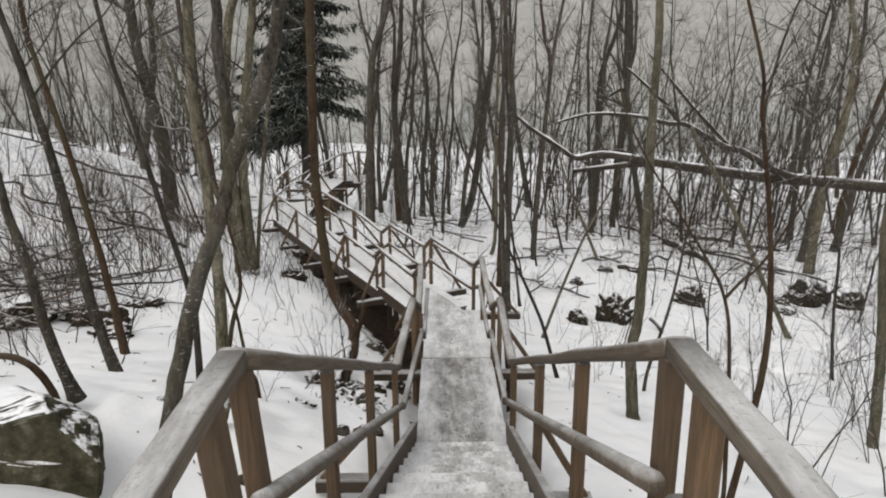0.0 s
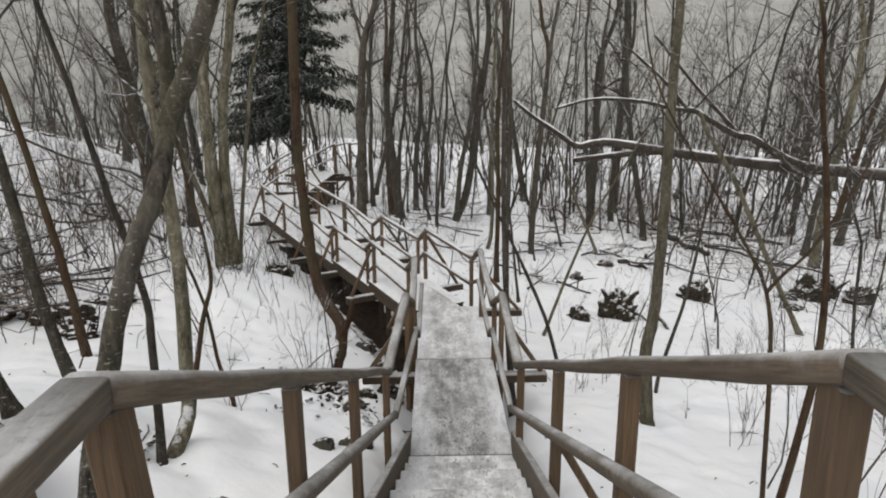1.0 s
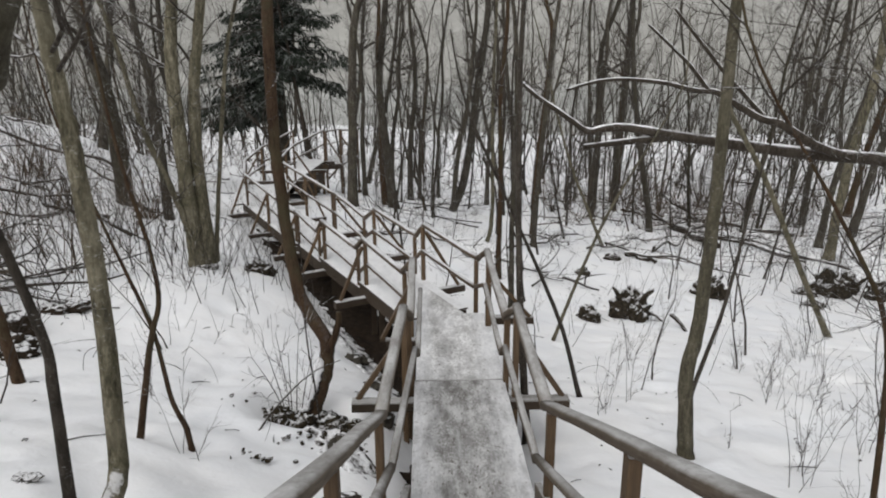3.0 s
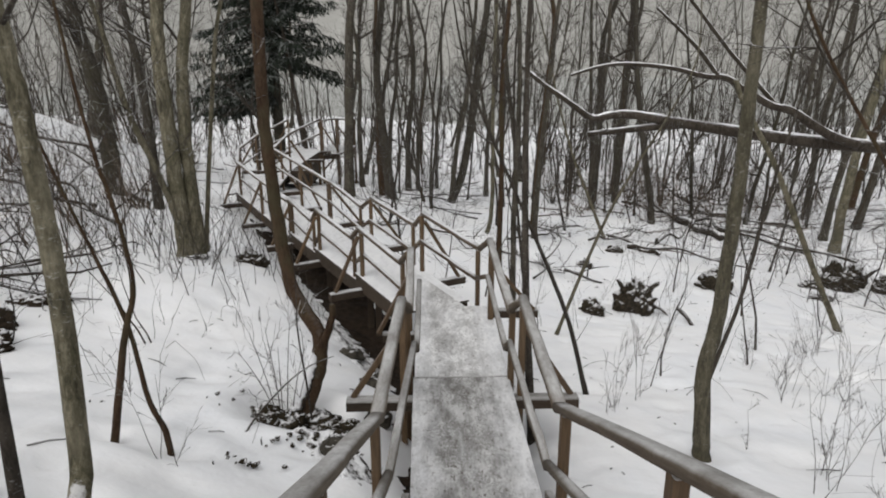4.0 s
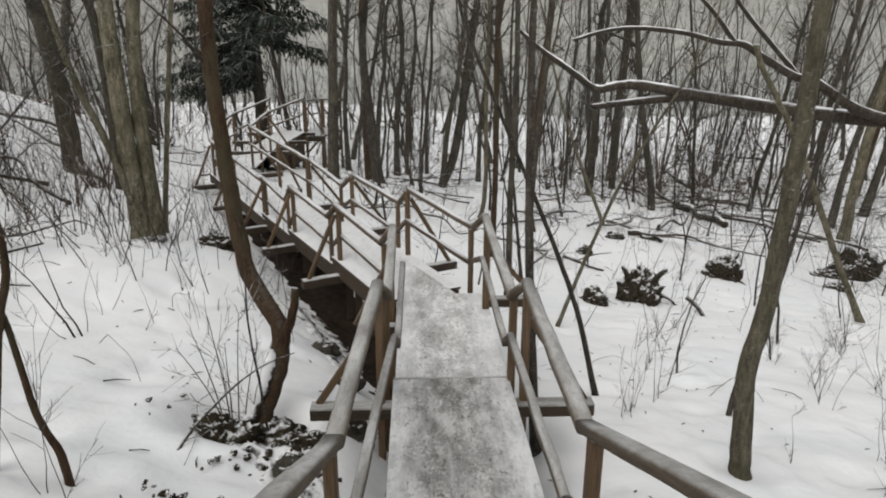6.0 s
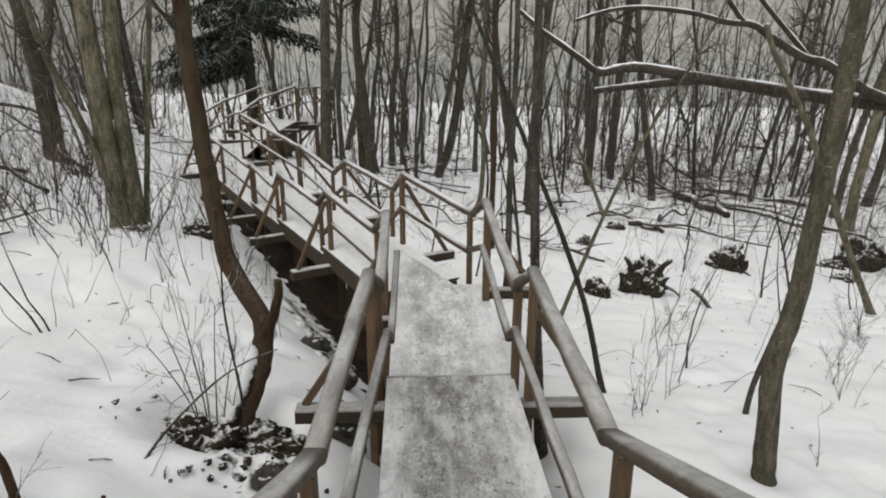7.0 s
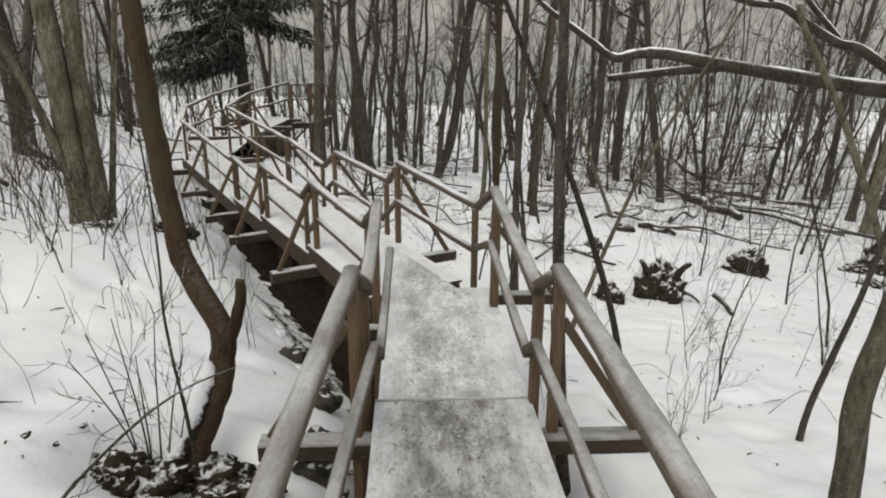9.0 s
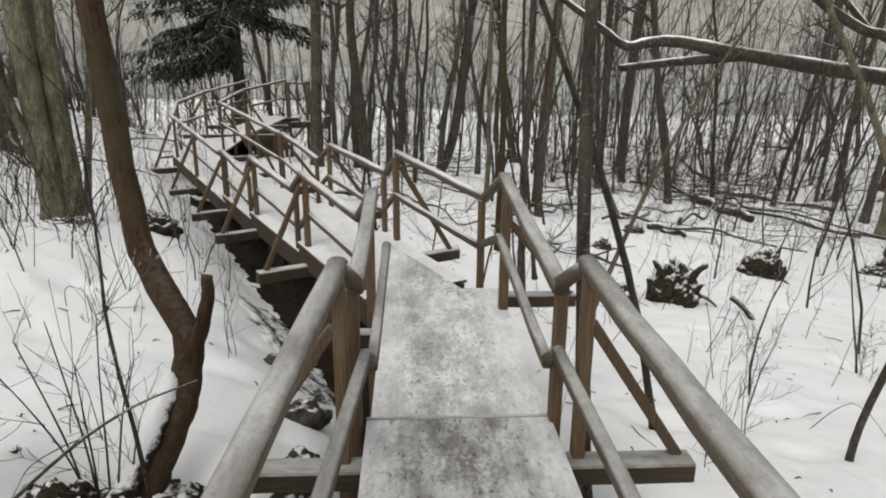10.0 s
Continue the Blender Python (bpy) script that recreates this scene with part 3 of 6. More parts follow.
DECK_Z = [-0.10, -0.21, -0.30, -0.39]
for i in range(4):
    (la, lb), (ra, rb) = LEFT_RAIL[i], RIGHT_RAIL[i]
    la, lb, ra, rb = map(Vector, (la, lb, ra, rb))
    z = DECK_Z[i]
    top = thing("boardwalk_section", "wooden boardwalk section with railings on both sides, stepping down", "boardwalk", "boardwalk", (*((la + lb + ra + rb) / 4).xy, z))
    d = (lb - la).xy.normalized()
    side = Vector((d.y, -d.x, 0))
    d3 = Vector((*d, 0))
    out = 0.02
    base_a = Vector((-0.62, 9.72, 0)) if i == 0 else Vector((*la.xy, 0)) - d3 * 0.12
    base_b = Vector((*lb.xy, 0)) + d3 * (0.22 if i < 3 else 0.5)
    wid = 1.03 if i else 0.98
    n = 1 if i < 3 else 2
    for k in range(n):
        q0, q1 = base_a.lerp(base_b, k / n), base_a.lerp(base_b, (k + 1) / n) - d3 * 0.006
        lift = Vector((0, 0, z))
        board(top, "deck_panel", [q0 - side * out + lift, q0 + side * wid + lift, q1 + side * wid + lift, q1 - side * out + lift], 0.03, DECK_SNOWY)
    for off in (0.02, 0.5, wid - 0.05):
        stringer(top, base_a + side * off + Vector((0, 0, z - 0.145)), base_b + side * off + Vector((0, 0, z - 0.145)), 0.05, 0.22)
    for sx, a, b in ((-1, la, lb), (1, ra, rb)):
        rail(top, "handrail", a, b, 0.08, 0.07, 0.024, 0.02, mat=RAIL_SNOWY)
        down = Vector((0, 0, -0.42))
        rail(top, "mid_rail", a + down - side * sx * 0.05, b + down - side * sx * 0.05, 0.05, 0.055, 0.018, mat=RAIL_SNOWY)
        inn = side * (-sx * 0.03)
        post(top, a.x + inn.x, a.y + inn.y, a.z - 0.02, z - 0.22, 0.05, 0.06, (0, 0), -0.45)
        post(top, b.x + inn.x, b.y + inn.y, b.z - 0.02, z - 0.22, 0.055, 0.07, (0, 0), -0.45)
        for end_ in (a, b):
            pile = Vector((*end_.xy, 0)) - side * sx * 0.28
            s = Shape()
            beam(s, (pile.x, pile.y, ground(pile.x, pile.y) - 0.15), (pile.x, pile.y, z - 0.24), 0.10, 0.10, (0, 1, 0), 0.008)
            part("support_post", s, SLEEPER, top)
        q = Vector((*b.xy, z - 0.25)) + d3 * -0.02
        sleeper(top, q - side * sx * 0.4, q + side * sx * (0.52 if sx < 0 else 0.72), 0.12, 0.12, mat=BEARER)
        brace(top, q + side * sx * (0.43 if sx < 0 else 0.62) + Vector((0, 0, 0.06)), Vector((*b.xy, b.z - 0.12)) + side * sx * 0.02, 0.05, 0.05)
        if i == 3:
            for t in (0.48,):
                q = a.lerp(b, t)
                post(top, q.x, q.y, q.z - 0.02, z - 0.22, 0.06, 0.08, (0, 0), -0.45)
                g = Vector((*q.xy, z - 0.25))
                sleeper(top, g - side * sx * 0.3, g + side * sx * 0.5, 0.10, 0.10, mat=BEARER)
                brace(top, g + side * sx * 0.45 + Vector((0, 0, 0.06)), q + side * sx * 0.02 - Vector((0, 0, 0.1)), 0.05, 0.05)
        # the short pieces that join one stretch's rail to the next
        nxt = (LEFT_RAIL if sx < 0 else RIGHT_RAIL)
        if i < 3:
            c = Vector(nxt[i + 1][0])
            rail(top, "handrail", b, c, 0.075, 0.065, 0.022, 0.01, mat=RAIL_SNOWY)
            rail(top, "mid_rail", b + down - side * sx * 0.05, c + down - side * sx * 0.05, 0.05, 0.05, 0.016, mat=RAIL_SNOWY)
    if i == 0:
        rail(top, "handrail", (0.45, 9.40, 0.97), ra, 0.075, 0.065, 0.022, 0.01, mat=RAIL_SNOWY)
        rail(top, "mid_rail", (0.43, 9.42, 0.50), ra + Vector((-0.04, 0, -0.42)), 0.055, 0.06, 0.018, 0.01, mat=RAIL_SNOWY)
        rail(top, "handrail", (-0.53, 9.42, 0.86), la, 0.07, 0.065, 0.022, 0.01, mat=RAIL_SNOWY)
    adopt(top)

# beyond the second bend: a raised deck with rails, then a lower one that turns away
far = thing("boardwalk_section", "far wooden boardwalk section raised on posts above the slope", "boardwalk", "boardwalk", (-5, 24, -0.5))
board(far, "deck_panel", [(-5.55, 18.9, -0.41), (-4.40, 19.9, -0.41), (-4.50, 22.3, -0.40), (-5.50, 21.7, -0.40)], 0.04, DECK_SNOWY)
board(far, "deck_panel", [(-5.25, 22.2, -0.36), (-4.47, 22.36, -0.36), (-4.33, 24.4, -0.36), (-5.2, 24.4, -0.36)], 0.04, DECK_SNOWY)
board(far, "deck_panel", [(-5.2, 24.41, -0.36), (-4.33, 24.41, -0.36), (-4.18, 26.5, -0.36), (-5.15, 27.6, -0.36)], 0.04, DECK_SNOWY)
for x, y1 in ((-5.18, 27.4), (-4.36, 26.3)):
    stringer(far, (x - 0.1, 22.4, -0.51), (x + 0.1, y1, -0.51), 0.06, 0.22)
    # Dark board added below the deck to stand in for the shade there.
    stringer(far, (x - 0.1, 22.8, -0.95), (x + 0.1, y1 - 0.1, -1.0), 0.05, 0.66, name="fascia_board")
FAR_RAILS = (((-5.15, 18.7, 0.46), (-5.46, 20.0, 0.62), (-5.53, 22.3, 0.70), (-5.31, 26.4, 0.79)),
             ((-4.48, 19.9, 0.64), (-4.50, 21.0, 0.70), (-4.51, 22.3, 0.76), (-4.16, 26.4, 0.81)))
for sx, line in zip((-1, 1), FAR_RAILS):
    for a, b in zip(line, line[1:]):
        a, b = Vector(a), Vector(b)
        rail(far, "handrail", a, b, 0.08, 0.07, 0.024, 0.02, mat=RAIL_SNOWY)
        rail(far, "mid_rail", a - Vector((sx * 0.05, 0, 0.44)), b - Vector((sx * 0.05, 0, 0.55)), 0.05, 0.055, 0.018, mat=RAIL_SNOWY)
    for q in line[1:]:
        post(far, q[0], q[1], q[2] - 0.02, -0.75, 0.055, 0.07)
    foot = Vector((line[2][0] + sx * 0.58, 22.3, -0.30))
    brace(far, foot, (line[2][0] + sx * 0.04, 22.3, 0.56), 0.055, 0.055)
    brace(far, (line[3][0] + sx * 0.6, 26.4, -0.3), (line[3][0] + sx * 0.04, 26.4, 0.6), 0.055, 0.055)
for y in (22.3, 24.4, 26.4):
    sleeper(far, (-6.15, y, -0.42), (-3.80, y, -0.42), 0.11, 0.11, mat=BEARER)
    for x in (-5.1, -4.25):
        post(far, x, y, -0.48, None, 0.10, 0.10)
adopt(far)
end = thing("boardwalk_section", "lowest visible wooden boardwalk section turning away on posts", "boardwalk", "boardwalk", (-3.9, 27.6, -0.6))
board(end, "deck_panel", [(-4.5, 26.75, -0.55), (-3.55, 27.0, -0.55), (-3.1, 29.4, -0.58), (-4.3, 29.6, -0.58)], 0.05, DECK_SNOWY)
stringer(end, (-4.4, 26.82, -0.68), (-3.6, 27.06, -0.68), 0.05, 0.16)
for line in (((-4.17, 26.9, 0.70), (-3.9, 29.6, 0.52)), ((-3.65, 27.2, 0.72), (-3.2, 29.4, 0.50))):
    a, b = map(Vector, line)
    rail(end, "handrail", a, b, 0.07, 0.065, mat=RAIL_SNOWY)
    rail(end, "mid_rail", a - Vector((0, 0, 0.5)), b - Vector((0, 0, 0.5)), 0.05, 0.05, mat=RAIL_SNOWY)
    for t in (0.0, 1.0):
        q = a.lerp(b, t)
        post(end, q.x, q.y, q.z, None, 0.085, 0.085)
brace(end, (-3.0, 27.2, -0.45), (-3.62, 27.2, 0.5), 0.06, 0.06)
brace(end, (-4.15, 27.0, -1.15), (-3.65, 27.1, -0.62), 0.07, 0.07)
adopt(end)


# ---------------------------------------------------------------- trees
def turned(rng, d, low, high):
    """A direction that leaves d at an angle between low and high degrees, to any side, drawn a little upwards."""
    ref = Vector((rng.gauss(0, 1), rng.gauss(0, 1), rng.gauss(0, 1)))
    side = (ref - d * ref.dot(d)).normalized()
    a = radians(rng.uniform(low, high))
    return (d * math.cos(a) + side * math.sin(a) + Vector((0, 0, 0.12))).normalized()


def limb(shape, rng, start, direction, length, r, level, spread=0.6, lift=0.25, sides=5):
    """A crooked branch that tapers and forks."""
    steps = (3, 4, 5)[min(level, 2)]
    p, d = Vector(start), Vector(direction).normalized()
    pts, rad = [p.copy()], [r]
    for i in range(steps):
        d = (d + Vector((rng.gauss(0, 0.17), rng.gauss(0, 0.17), rng.gauss(0, 0.12) + lift * 0.22))).normalized()
        p = p + d * (length / steps)
        pts.append(p.copy())
        rad.append(max(r * (1 - 0.85 * (i + 1) / steps), 0.0015))
    tube(shape, pts, rad, sides if level > 1 else (4 if level == 1 else 3), False)
    if level:
        for i in range(1, steps + 1):
            for _ in range(rng.choice((1, 1, 2)) if level > 1 else rng.choice((1, 2, 2))):
                dd = turned(rng, (pts[i] - pts[i - 1]).normalized(), 20, 35 + 55 * spread)
                limb(shape, rng, pts[i].lerp(pts[i - 1], rng.random()), dd, length * rng.uniform(0.3, 0.7) * (1.1 - 0.35 * i / steps), max(rad[i] * 0.7, 0.0022), level - 1, spread, lift)


def tree(name, label, stems, branches, mat, seed, group="woodland trees", category="bare tree", first=0.35, length=(0.8, 1.9), level=2, roots=True):
    """A bare tree from its stems, each (points, radius at foot, radius at top); limbs come off above `first` of each stem."""
    rng = random.Random(seed)
    base = Vector(stems[0][0][0])
    top = thing(name, label, category, group, base)
    crown = Shape()
    for pts, r0, r1 in stems:
        line = smooth_line(pts, 5)
        n = len(line)
        rad = [r0 + (r1 - r0) * (i / (n - 1)) ** 0.8 for i in range(n)]
        if roots and (line[0] - base).length < 0.5:
            for i in range(min(3, n)):
                rad[i] *= (1.45, 1.18, 1.05)[i]
        line = [p + Vector((rng.gauss(0, r0 * 0.045), rng.gauss(0, r0 * 0.045), 0)) if 0 < i < n - 1 else p for i, p in enumerate(line)]
        s = Shape()
        tube(s, line, rad, 12, True, rng, 0.05)
        part("trunk", s, mat, top, smooth=True)
        for _ in range(branches if len(pts) > 4 else 0):
            t = rng.uniform(first, 0.98)
            i = min(int(t * (n - 1)), n - 2)
            up = (line[i + 1] - line[i]).normalized()
            a = rng.uniform(0, 2 * math.pi)
            d = Vector((math.cos(a), math.sin(a), rng.uniform(0.1, 0.9))) + up * 0.4
            limb(crown, rng, line[i], d, rng.uniform(*length), max(0.006, rad[i] * rng.uniform(0.2, 0.42)), level)
    if crown.v:
        part("crown", crown, TWIG, top)
    adopt(top)
    return top


def grow_up(pts, height, lean=(0, 0), wobble=0.15, seed=0):
    """Carry a stem on upwards from its last two points."""
    rng = random.Random(seed)
    pts = [Vector(p) for p in pts]
    d = (pts[-1] - pts[-2]).normalized()
    n = max(2, int(height / 1.2))
    for i in range(n):
        d = (d * 0.8 + Vector((lean[0] + rng.gauss(0, wobble), lean[1] + rng.gauss(0, wobble), 0.35))).normalized()
        pts.append(pts[-1] + d * height / n)
    return pts


